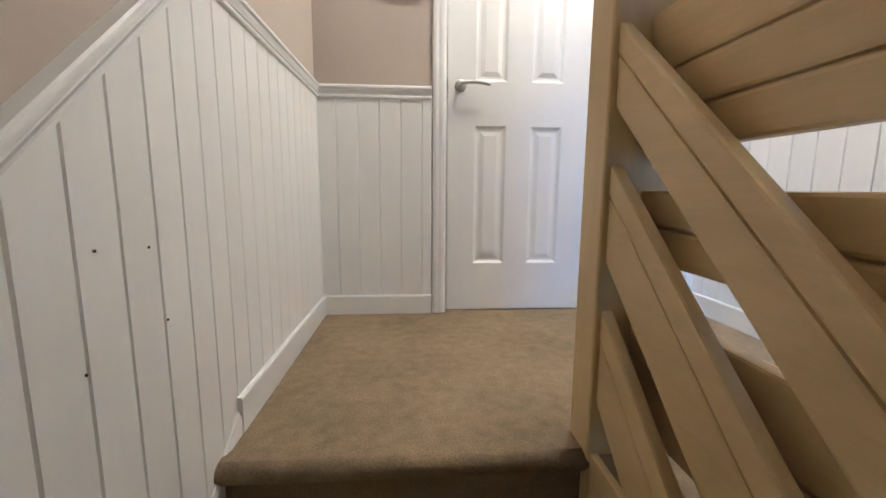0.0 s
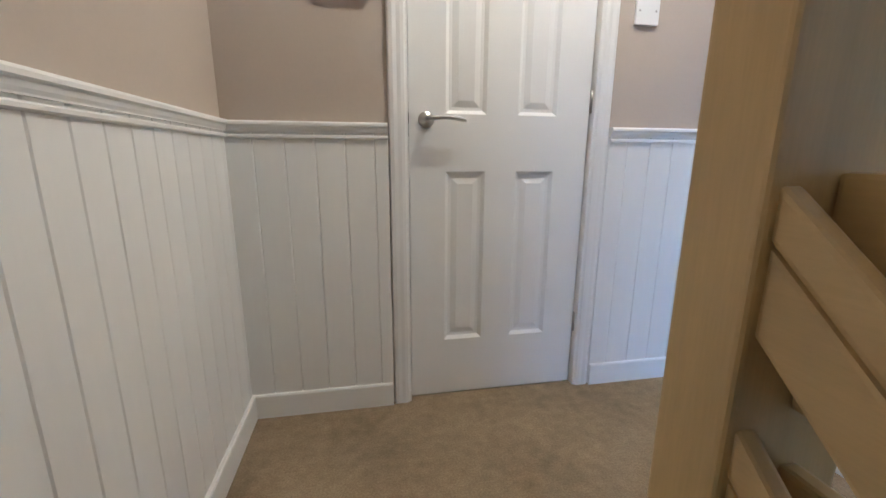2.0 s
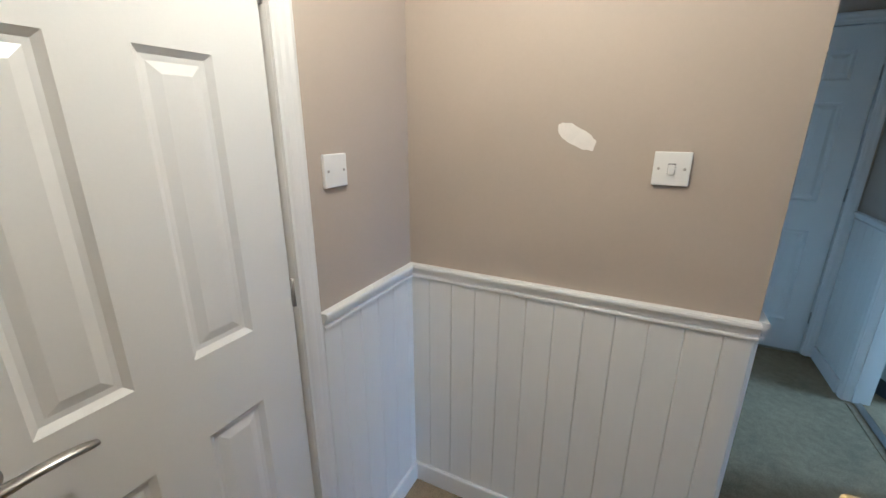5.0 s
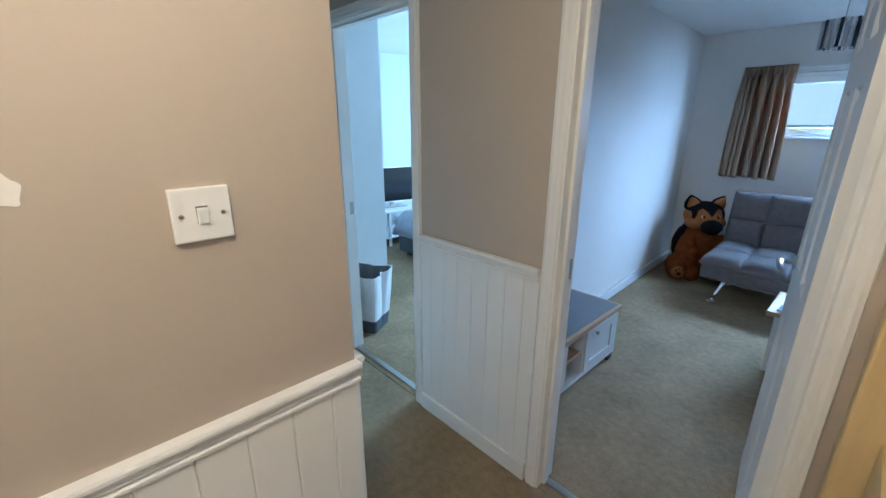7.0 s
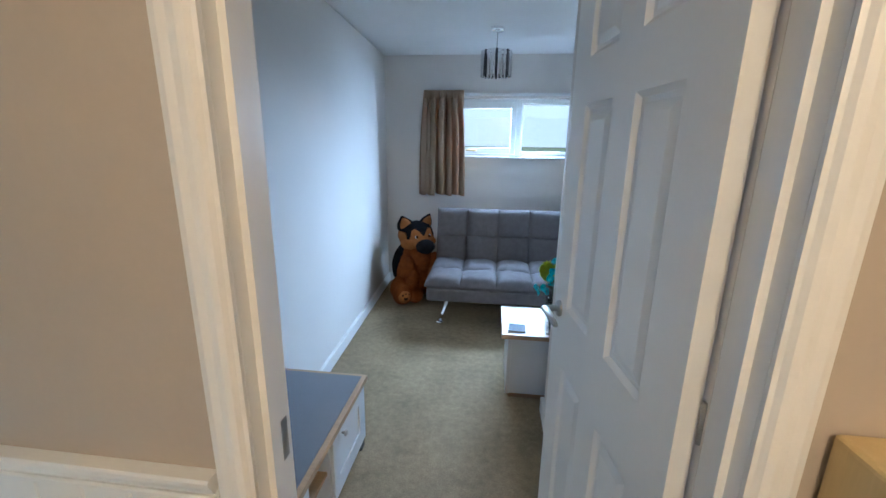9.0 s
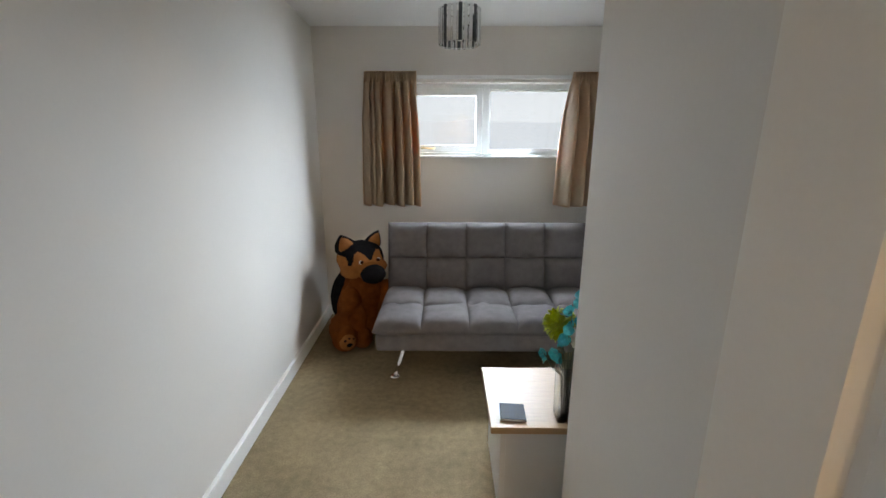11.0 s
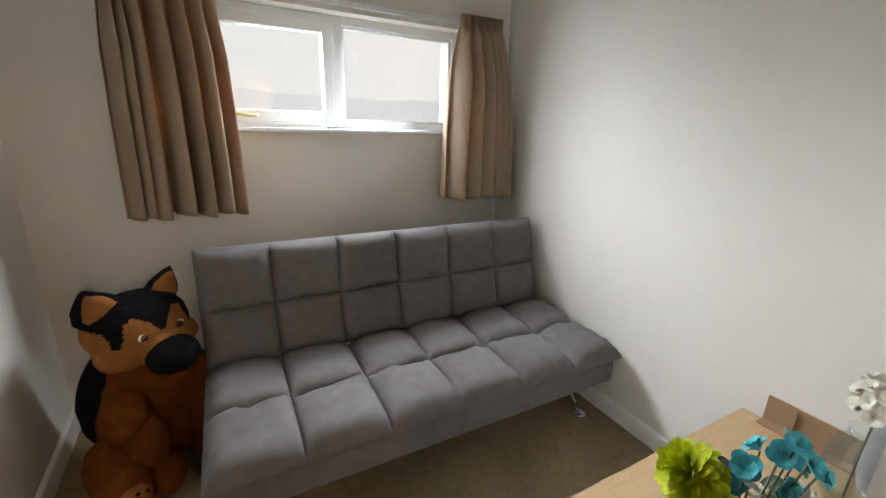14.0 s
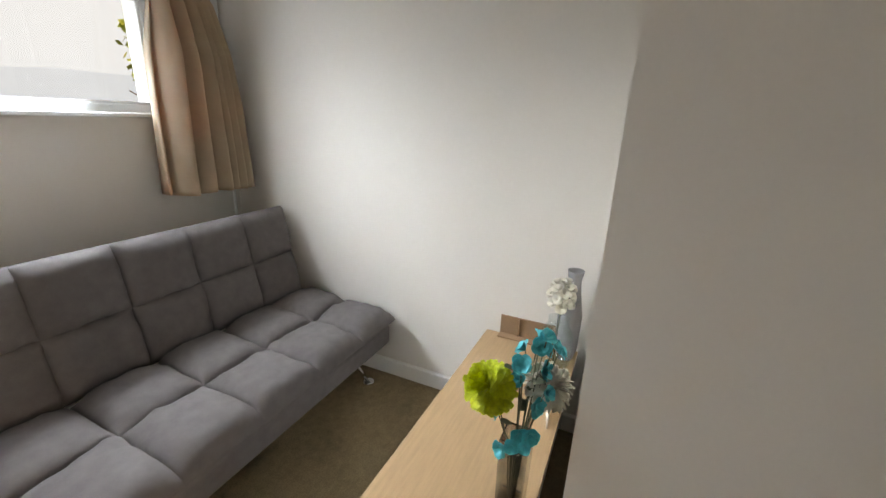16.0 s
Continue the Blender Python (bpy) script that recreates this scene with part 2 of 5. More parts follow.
def blob(bm, c, s, rot=(0, 0, 0), mi=0, sub=3, rough=0.0):
    r = bmesh.ops.create_icosphere(bm, subdivisions=sub, radius=1.0)
    m = pose(*c, *rot) @ Matrix.Diagonal((*s, 1))
    for v in r["verts"]:
        k = 1 + rough * noise.noise(v.co * 3.1 + Vector(c) * 7)
        v.co = m @ (v.co * k)
    fs = {f for v in r["verts"] for f in v.link_faces}
    for f in fs:
        f.material_index, f.smooth = mi, True
    return r["verts"]


def sweep(bm, profile, path, closed=False):
    """A moulding: a profile of (out, up) points carried along a path of (point, out direction, up direction)."""
    rings = [[bm.verts.new(Vector(p) + Vector(o) * a + Vector(u) * b) for a, b in profile] for p, o, u in path]
    n = len(profile)
    for r0, r1 in zip(rings, rings[1:]):
        for k in range(n):
            bm.faces.new((r0[k], r0[(k + 1) % n], r1[(k + 1) % n], r1[k]))
    bm.faces.new(rings[0][::-1])
    bm.faces.new(rings[-1])
    bmesh.ops.recalc_face_normals(bm, faces=bm.faces)
    return bm


def to_mesh(name, bm, *materials):
    bmesh.ops.recalc_face_normals(bm, faces=bm.faces)
    me = bpy.data.meshes.new(name)
    bm.to_mesh(me)
    bm.free()
    for m in materials:
        me.materials.append(m)
    return me


def thing(name, base, label, category, group="", rz=0.0):
    ob = new(name)
    ob.empty_display_size = 0.1
    ob.matrix_world = pose(*base, 0, 0, rz)
    return tagged(ob, label, category, group)


def part(name, bm, material, parent, label="", m=None):
    """One mesh under a thing or a part; the bmesh is in the parent's own space."""
    mats = material if isinstance(material, (list, tuple)) else [material]
    ob = new(name, to_mesh(name, bm, *mats))
    ob.parent = parent
    if m is not None:
        ob.matrix_basis = m
    if label:
        ob["label"] = label
    return ob


def single(name, bm, material, label, category, group="", m=None):
    mats = material if isinstance(material, (list, tuple)) else [material]
    ob = new(name, to_mesh(name, bm, *mats))
    if m is not None:
        ob.matrix_world = m
    return tagged(ob, label, category, group)


def structure(name, bm, material, label=""):
    mats = material if isinstance(material, (list, tuple)) else [material]
    return tagged(new(name, to_mesh(name, bm, *mats)), label, "", "", "structure")


# ---------- plan ----------
H = 2.33            # ceilings
YE, YM = 1.98, 0.095   # end wall of the landing; wall with the study and bedroom doors
XS, YS = 1.74, 0.925   # wall with the light switch and where it ends
XE = 3.75           # far end of the hall
XB, YB = 1.021, -1.538   # corner of the boxed-in stairwell in the study
XR = 0.105          # study wall over the stairs
YW = -3.68          # study window wall
YN = 0.96           # top nosing
SLOPE = 0.735       # of the stairs


def xl(y):          # the study's long wall runs slightly out of square
    return 2.365 - 0.034 * y


# floors
structure("floor_landing", boxes((0, XS, YN + 0.02, YE + 0.02, -0.2, 0)), M_CARPET, "beige-brown carpet on the landing")
structure("floor_passage", boxes((0.80, XS, YM, YN + 0.02, -0.2, 0)), M_CARPET, "beige-brown carpet between the balustrade and the doors")
structure("floor_hall", boxes((XS, XE, YM, YS, -0.2, 0)), M_CARPET, "beige-brown carpet in the hall")
structure("floor_study", boxes((XB - 0.01, 2.5, YB, YM - 0.006, -0.2, -0.001), (XR - 0.1, 2.55, YW - 0.02, YB, -0.2, -0.001)), M_CARPET, "grey-beige carpet in the study")
structure("floor_bedroom", boxes((2.55, 5.7, -3.7, YM - 0.006, -0.2, -0.001)), M_CARPET, "grey-beige carpet in the bedroom")
# carpet bars in the doorways
for k, (a, b) in enumerate(((1.02, 1.72), (2.53, 3.25))):
    structure("threshold_%d" % (k + 1), soft(boxes((a, b, YM - 0.075, YM - 0.04, -0.001, 0.006)), 0.002), M_STEEL, "metal carpet bar in a doorway")


# stairs
def step_bm(k):
    """One carpeted step: rounded nosing, riser and tread back to the next riser."""
    g, r = 0.225, 0.19
    y, z = YN - g * k, -r * k
    back = y + (0.02 if k == 0 else g)
    pts = [(back, z)]
    for a in range(0, 200, 20):
        pts.append((y - 0.001 - 0.024 * math.sin(radians(a)), z - 0.024 + 0.024 * math.cos(radians(a))))
    pts += [(y, z - r), (back, z - r)]
    bm = bmesh.new()
    lo = [bm.verts.new((0.0, p, q)) for p, q in pts]
    hi = [bm.verts.new((0.80, p, q)) for p, q in pts]
    n = len(pts)
    for i in range(n):
        f = bm.faces.new((lo[i], lo[(i + 1) % n], hi[(i + 1) % n], hi[i]))
        f.smooth = 0 < i < 10
    bm.faces.new(lo[::-1])
    bm.faces.new(hi)
    return bm


stairs = new("stairs")
tagged(stairs, "carpeted stairs with rounded nosings", "", "", "structure")
for k in range(12):
    part("step", step_bm(k), M_CARPET, stairs)

# ceilings
structure("ceiling_landing", boxes((-0.1, XE + 0.1, -1.6, YE + 0.1, H, H + 0.1)), M_CEIL)
structure("ceiling_study", boxes((XR - 0.1, 2.56, YW - 0.1, -1.6, H, H + 0.1), (XB - 0.1, 2.56, -1.6, YM - 0.1, H - 0.004, H)), M_CEIL)
structure("ceiling_bedroom", boxes((2.56, 5.8, -3.8, -1.6, H, H + 0.1), (XE + 0.1, 5.8, -1.6, -0.5, H, H + 0.1)), M_CEIL)

# walls
wall_left = structure("wall_left", boxes((-0.1, 0, -1.7, YE + 0.1, -2.5, H)), M_WALL)
DX0, DX1, DH = 0.555, 1.195, 2.0
wall_end = structure("wall_end", boxes((0, DX0 - 0.03, YE, YE + 0.1, -0.2, H), (DX1 + 0.03, 2.6, YE, YE + 0.1, -0.2, H), (DX0 - 0.03, DX1 + 0.03, YE, YE + 0.1, DH + 0.03, H), (DX0 - 0.03, DX1 + 0.03, YE + 0.12, YE + 0.14, -0.2, H)), M_WALL)
wall_switch = structure("wall_switch", boxes((XS, XS + 0.1, YS, YE, -0.2, H)), M_WALL)
wall_hall_north = structure("wall_hall_north", boxes((XS + 0.1, XE + 0.1, YS, YS + 0.1, -0.2, H)), M_WALL)
EY0, EY1 = 0.165, 0.80   # door at the far end of the hall
wall_hall_end = structure("wall_hall_end", boxes((XE, XE + 0.1, YM - 0.1, EY0 - 0.03, -0.2, H), (XE, XE + 0.1, EY1 + 0.03, YS, -0.2, H), (XE, XE + 0.1, EY0 - 0.03, EY1 + 0.03, DH + 0.03, H), (XE + 0.12, XE + 0.14, 0, YS + 0.1, -0.2, H)), M_WALL)
SX0, SX1, BX0, BX1 = 1.02, 1.72, 2.53, 3.25
wall_doors = structure("wall_doors", boxes((0.84, SX0 - 0.03, YM - 0.1, YM, -0.2, H), (SX1 + 0.03, BX0 - 0.03, YM - 0.1, YM, -0.2, H), (BX1 + 0.03, XE, YM - 0.1, YM, -0.2, H), (SX0 - 0.03, SX1 + 0.03, YM - 0.1, YM, DH + 0.03, H), (BX0 - 0.03, BX1 + 0.03, YM - 0.1, YM, DH + 0.03, H)), M_WALL)
# the study's side of that wall
structure("wall_study_north", boxes((XB, SX0 - 0.03, YM - 0.112, YM - 0.1, 0, H), (SX1 + 0.03, 2.4, YM - 0.112, YM - 0.1, 0, H), (SX0 - 0.03, SX1 + 0.03, YM - 0.112, YM - 0.1, DH + 0.03, H)), M_STUDY)
structure("wall_stairwell", boxes((0.84, 0.915, YB + 0.1, YM - 0.1, -2.5, H)), M_WALL)
# end wall, coloured dark in place of shade
structure("wall_stairwell_end", boxes((0.0, 0.915, YB + 0.02, YB + 0.1, -0.2, H)), M_STAIRSHADE, "wall above the stairs with stairwell shade put into its brown")
structure("wall_stairwell_study", boxes((0.915, XB, YB, YM - 0.112, 0, H), (XR, 0.915, YB, YB + 0.02, 0, H)), M_STUDY)
structure("wall_study_right", boxes((XR - 0.1, XR, YW, YB + 0.02, -0.2, H)), M_STUDY)


def study_left():
    bm = bmesh.new()
    vs = []
    for z in (-0.2, H):
        for x, y in ((xl(-0.017), -0.017), (2.5, -0.017), (2.5 + 0.09, YW - 0.1), (xl(YW - 0.1), YW - 0.1)):
            vs.append(bm.verts.new((x, y, z)))
    for q in ((3, 2, 1, 0), (4, 5, 6, 7), (0, 1, 5, 4), (1, 2, 6, 5), (2, 3, 7, 6), (3, 0, 4, 7)):
        bm.faces.new([vs[i] for i in q])
    return bm


structure("wall_study_left", study_left(), M_STUDY)
WX0, WX1, WZ0, WZ1 = 0.43, 1.90, 1.372, 1.935
wall_window = structure("wall_window", boxes((XR - 0.1, WX0, YW - 0.28, YW, -0.2, H), (WX1, xl(YW), YW - 0.28, YW, -0.2, H), (WX0, WX1, YW - 0.28, YW, -0.2, WZ0), (WX0, WX1, YW - 0.28, YW, WZ1, H)), M_STUDY)
# bedroom shell
structure("wall_bedroom_nook", boxes((XE, XE + 0.1, -0.6, YM - 0.1, -0.2, H), (XE + 0.1, 5.7, -0.6, -0.5, -0.2, H)), M_BED)
structure("wall_bedroom_far", boxes((5.6, 5.7, -3.8, -0.6, -0.2, H)), M_BED)
structure("wall_bedroom_window", boxes((2.6, 2.8, -3.9, -3.7, -0.2, H), (4.1, 5.7, -3.9, -3.7, -0.2, H), (2.8, 4.1, -3.9, -3.7, -0.2, 0.9), (2.8, 4.1, -3.9, -3.7, 2.1, H)), M_BED)
# lower hall that closes the foot of the stairs
structure("wall_foot", boxes((-0.1, 0.95, -2.6, -2.5, -2.6, -0.22), (-0.1, 0.0, -2.6, -1.6, -2.6, -0.2), (0.845, 0.95, -2.6, -1.5, -2.6, -0.2)), M_WALL)
structure("floor_lower", boxes((-0.1, 0.95, -2.6, 1.0, -2.62, -2.47)), M_CARPET)

# ---------- trim ----------
DZ = 0.985          # top of the dado rail
DADO = [(0, 0), (0.024, 0), (0.027, -0.005), (0.027, -0.012), (0.022, -0.016), (0.020, -0.024), (0.017, -0.030), (0.017, -0.033), (0, -0.033)]
BEAD = [(0, -0.039), (0.016, -0.039), (0.019, -0.042), (0.019, -0.048), (0.016, -0.051), (0, -0.051)]
SKIRT = [(0, 0), (0.023, 0), (0.023, 0.080), (0.020, 0.085), (0, 0.085)]


def moulding(name, pts, outs, prof, material=None, ups=None, label=""):
    path = [(p, o, (0, 0, 1)) for p, o in zip(pts, outs)]
    bm = sweep(bmesh.new(), prof, path)
    return structure(name, bm, material or M_WHITE, label)


def trim_run(tag, a, b, out, dz=0.0):
    """Dado rail, bead and skirting between two plan points on a wall that faces out."""
    moulding("trim_dado_" + tag, [(*a, DZ + dz), (*b, DZ + dz)], [out, out], DADO, label="white moulded dado rail")
    moulding("trim_bead_" + tag, [(*a, DZ + dz), (*b, DZ + dz)], [out, out], BEAD, label="thin white bead under the dado rail")
    moulding("baseboard_" + tag, [(*a, dz), (*b, dz)], [out, out], SKIRT, label="white painted skirting board")


ARO = 0.062         # architrave width
T = 0.011           # planks stand this far off the plaster
trim_run("end_a", (0.0, YE), (DX0 - ARO - 0.004, YE), (0, -1, 0))
trim_run("end_b", (DX1 + ARO + 0.004, YE), (XS, YE), (0, -1, 0))
trim_run("switch", (XS, YE), (XS, YS - 0.004), (-1, 0, 0), 0.0008)
trim_run("mid", (SX1 + ARO + 0.004, YM), (BX0 - ARO - 0.004, YM), (0, 1, 0))
trim_run("hall_short", (BX1 + ARO + 0.004, YM), (XE, YM), (0, 1, 0))
trim_run("hall_north", (XS, YS), (XE, YS), (0, -1, 0))
# the landing's left wall, level and then down the stairs
YBEND, YL = 1.0, -1.5
RAKE = 0.92         # of the rail above the stairs
for nm, prof in (("trim_dado_left", DADO), ("trim_bead_left", BEAD)):
    moulding(nm, [(0, YE, DZ + 0.0008), (0, YBEND, DZ + 0.0008), (0, YL, DZ - (YBEND - YL) * RAKE)], [(1, 0, 0)] * 3, prof, label="white moulded rail that follows the stairs")
moulding("baseboard_left", [(0, YE, 0.0008), (0, 1.06, 0.0008)], [(1, 0, 0)] * 2, SKIRT, label="white painted skirting board")
moulding("baseboard_stair", [(0, 1.055, -0.085), (0, YL, -0.085 - (1.055 - YL) * SLOPE)], [(1, 0, 0)] * 2, [(0, -0.3), (0.021, -0.3), (0.021, 0.125), (0.016, 0.14), (0, 0.142)], label="white painted string board beside the stairs")
# study skirting
moulding("baseboard_study_left", [(xl(-0.02), -0.02, 0), (xl(YW), YW, 0)], [(-1, 0, 0)] * 2, SKIRT)
moulding("baseboard_study_window", [(XR, YW, 0.0008), (xl(YW), YW, 0.0008)], [(0, 1, 0)] * 2, SKIRT)
moulding("baseboard_study_right", [(XR, YW, 0), (XR, YB, 0)], [(1, 0, 0)] * 2, SKIRT)
moulding("baseboard_study_box", [(XB, YB, 0), (XB, -0.85, 0)], [(1, 0, 0)] * 2, SKIRT)
moulding("baseboard_bedroom", [(XE, -0.6, 0), (XE, -0.005, 0)], [(-1, 0, 0)] * 2, SKIRT)


# door linings and architraves
ARCH = [(0, 0), (0.008, 0), (0.010, 0.006), (0.016, 0.012), (0.018, 0.022), (0.016, 0.034), (0.018, 0.046), (0.014, 0.058), (0, 0.062)]


def architrave(name, a, b, out, h=DH):
    """Moulded frame round an opening from plan point a to b on a wall that faces out."""
    a, b, out = Vector((*a, 0)), Vector((*b, 0)), Vector(out)
    d = (b - a).normalized()
    up = Vector((0, 0, 1))
    bm = bmesh.new()
    a0, b0 = a - d * 0.0, b + d * 0.0
    path = [(a0, out, -d), (a0 + up * h, out, (-d + up)), (b0 + up * h, out, (d + up)), (b0, out, d)]
    sweep(bm, ARCH, path)
    return structure(name, bm, M_WHITE, "white moulded door architrave")


architrave("trim_architrave_landing", (DX0, YE), (DX1, YE), (0, -1, 0))
architrave("trim_architrave_study", (SX0, YM), (SX1, YM), (0, 1, 0))
architrave("trim_architrave_bedroom", (BX0, YM), (BX1, YM), (0, 1, 0))
architrave("trim_architrave_hall", (XE, EY0), (XE, EY1), (-1, 0, 0))


def lining(name, x0, x1, y0, y1, h=DH, stop=None):
    bm = boxes((x0 - 0.03, x0, y0, y1, 0, h), (x1, x1 + 0.03, y0, y1, 0, h), (x0 - 0.03, x1 + 0.03, y0, y1, h, h + 0.03))
    if stop:
        s0, s1 = stop
        for s in ((x0, x0 + 0.012, s0, s1, 0, h), (x1 - 0.012, x1, s0, s1, 0, h), (x0 + 0.012, x1 - 0.012, s0, s1, h - 0.012, h)):
            box(bm, *s)
    return structure(name, bm, M_WHITE, "white painted door lining")


lining("trim_lining_landing", DX0, DX1, YE + 0.001, YE + 0.099, stop=(YE + 0.058, YE + 0.085))
lining("trim_lining_study", SX0, SX1, YM - 0.111, YM - 0.001, stop=(YM - 0.06, YM - 0.03))
lining("trim_lining_bedroom", BX0, BX1, YM - 0.111, YM - 0.001, stop=(YM - 0.06, YM - 0.03))
structure("trim_lining_hall", boxes((XE + 0.001, XE + 0.099, EY0 - 0.03, EY0, 0, DH), (XE + 0.001, XE + 0.099, EY1, EY1 + 0.03, 0, DH), (XE + 0.001, XE + 0.099, EY0 - 0.03, EY1 + 0.03, DH, DH + 0.03)), M_WHITE)


# ---------- doors ----------
def panel_bm(x0, x1, z0, z1, y):
    """A moulded panel: sunk border, sloped step and raised field on one face (towards -y)."""
    bm = bmesh.new()
    loops = [(0, 0), (0.012, 0.010), (0.022, 0.011), (0.042, 0.004), (0.044, 0.004)]
    rings = []
    for inset, depth in loops:
        rings.append([bm.verts.new((x, y + depth, z)) for x, z in ((x0 + inset, z0 + inset), (x1 - inset, z0 + inset), (x1 - inset, z1 - inset), (x0 + inset, z1 - inset))])
    for a, b in zip(rings, rings[1:]):
        for k in range(4):
            bm.faces.new((a[k], a[(k + 1) % 4], b[(k + 1) % 4], b[k]))
    bm.faces.new(rings[-1])
    return bm


def lever(parent, at, side, face, label="satin steel lever handle on a round rose"):
    """Lever handle; side is the way the lever points along x, face the way out along y."""
    h = new("handle")
    h.parent = parent
    h.matrix_basis = Matrix.Translation(at)
    x, y = side, face
    h.data = None
    bm = bmesh.new()
    n = 28
    rings = []
    for r, d in ((0.026, 0.0), (0.026, 0.006), (0.023, 0.009), (0.010, 0.0095), (0.0095, 0.045)):
        rings.append([bm.verts.new((r * math.cos(2 * math.pi * k / n), y * d, r * math.sin(2 * math.pi * k / n))) for k in range(n)])
    for r0, r1 in zip(rings, rings[1:]):
        for k in range(n):
            bm.faces.new((r0[k], r0[(k + 1) % n], r1[(k + 1) % n], r1[k])).smooth = True
    bm.faces.new(rings[-1])
    part("rose", bm, M_STEEL, h)
    pts = [(x * s * 0.122, y * (0.046 + 0.004 * math.sin(s * 3.1)), 0.010 * math.sin(s * 2.6) - 0.010 * s) for s in [k / 12 for k in range(13)]]
    pts[0] = (-x * 0.006, y * 0.046, 0)
    part("lever", tube(bmesh.new(), pts, [0.0125] * 3 + [0.0115] * 7 + [0.011, 0.010, 0.007], 12, True, 0.6), M_STEEL, h)
    return h


def door(name, w, h, base, rz, label, hinge_left, inner=True, handle_y=1.0):
    """Six-panel moulded leaf, its face towards -y, x from 0 to w."""
    d = thing(name, base, label, "door", rz=rz)
    d["kind"] = "structure"
    t = 0.035
    st = 0.121 if w < 0.65 else 0.118
    mid = 0.11
    pw = (w - 2 * st - mid) / 2
    cols = ((st, st + pw), (w - st - pw, w - st))
    rows = ((0.222, 0.834), (1.02, 1.60), (1.715, 1.875))
    bm = bmesh.new()
    xs = [0.0, cols[0][0], cols[0][1], cols[1][0], cols[1][1], w]
    zs = [0.006, *rows[0], *rows[1], *rows[2], h - 0.004]
    for i in range(5):
        for j in range(7):
            if i in (1, 3) and j in (1, 3, 5):
                box(bm, xs[i], xs[i + 1], 0.0125, t - 0.0125, zs[j], zs[j + 1])
            else:
                box(bm, xs[i], xs[i + 1], 0, t, zs[j], zs[j + 1])
    bmesh.ops.remove_doubles(bm, verts=bm.verts, dist=0.0001)
    seen = {}
    for f in list(bm.faces):
        key = tuple(round(c, 4) for c in f.calc_center_median())
        seen.setdefault(key, []).append(f)
    bmesh.ops.delete(bm, geom=[f for fs in seen.values() if len(fs) > 1 for f in fs], context="FACES_ONLY")
    part("leaf", bm, M_WHITE, d)
    for c in cols:
        for r in rows:
            part("panel", panel_bm(*c, *r, 0.0), M_WHITE, d)
            b2 = panel_bm(*c, *r, 0.0)
            for v in b2.verts:
                v.co.y = t - v.co.y
            part("panel", b2, M_WHITE, d)
    hx = w - 0.056 if hinge_left else 0.056
    sd = -1 if hinge_left else 1
    lever(d, (hx, 0, handle_y), sd, -1)
    lever(d, (hx, t, handle_y), sd, 1)
    ex = 0.0 if hinge_left else w
    for z in (0.26, 1.07, 1.75):
        part("hinge", tube(bmesh.new(), [(ex + (-0.003 if hinge_left else 0.003), -0.004, z - 0.038), (ex + (-0.003 if hinge_left else 0.003), -0.004, z + 0.038)], 0.0055, 8), M_STEEL, d, "steel butt hinge")
    lx = w + 0.0006 if hinge_left else -0.0006
    part("latch", soft(boxes((lx - 0.001, lx + 0.001, 0.006, 0.029, handle_y - 0.055, handle_y + 0.055)), 0.0003, 1), M_STEEL, d)
    return d


door("door_landing", DX1 - DX0 - 0.01, DH, (DX0 + 0.005, YE + 0.018, 0), 0, "white six-panel door with a satin lever handle, closed", False)
# study door stands open into the room
door("door_study", SX1 - SX0 - 0.01, DH, (SX0 + 0.006, YM - 0.112, 0), -82.5, "white six-panel door standing open into the study", True)
door("door_hall", EY1 - EY0 - 0.01, DH, (XE + 0.02, EY1 - 0.005, 0), -90, "white six-panel door at the hall's end, closed", False)
single("keep_plate", soft(boxes((DX0 - 0.0005, DX0 + 0.0035, YE + 0.001, YE + 0.017, 0.985, 1.02)), 0.0004, 1), M_DARK, "dark latch keep in the door lining", "keep plate", "keep plates")
# keep plates on the linings
for x in (SX1 - 0.0005, BX1 - 0.0005):
    single("keep_plate", soft(boxes((x - 0.0012, x + 0.0012, YM - 0.098, YM - 0.072, 0.94, 1.02)), 0.0004, 1), M_STEEL, "steel keep plate on a white door lining", "keep plate", "keep plates")


# ---------- outside ----------
structure("ground", boxes((-2500, 2500, -2500, 2500, -2.9, -2.7)), M_FIELD, "green fields below the house")


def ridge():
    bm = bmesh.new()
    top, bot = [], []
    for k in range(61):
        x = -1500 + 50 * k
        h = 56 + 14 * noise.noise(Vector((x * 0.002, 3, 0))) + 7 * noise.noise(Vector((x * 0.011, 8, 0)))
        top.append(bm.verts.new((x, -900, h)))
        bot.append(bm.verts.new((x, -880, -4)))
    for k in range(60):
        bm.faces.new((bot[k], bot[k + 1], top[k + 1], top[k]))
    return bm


# haze is put into the hills as an even glow of their own
structure("backdrop_hills", ridge(), emitter("hazy_hill_glow", (0.86, 1.03, 1.27), 0.445), "pale hills on the horizon with haze put into their glow")


def white_sky():
    bm = bmesh.new()
    lo, hi = [], []
    for k in range(33):
        a = math.pi + math.pi * k / 32
        lo.append(bm.verts.new((1400 * math.cos(a), 1400 * math.sin(a), -3)))
        hi.append(bm.verts.new((1400 * math.cos(a), 1400 * math.sin(a), 900)))
    for k in range(32):
        bm.faces.new((lo[k], lo[k + 1], hi[k + 1], hi[k]))
    return bm


structure("backdrop_sky", white_sky(), emitter("bright_overcast", (0.95, 1.12, 1.36), 0.475), "bright white overcast sky")


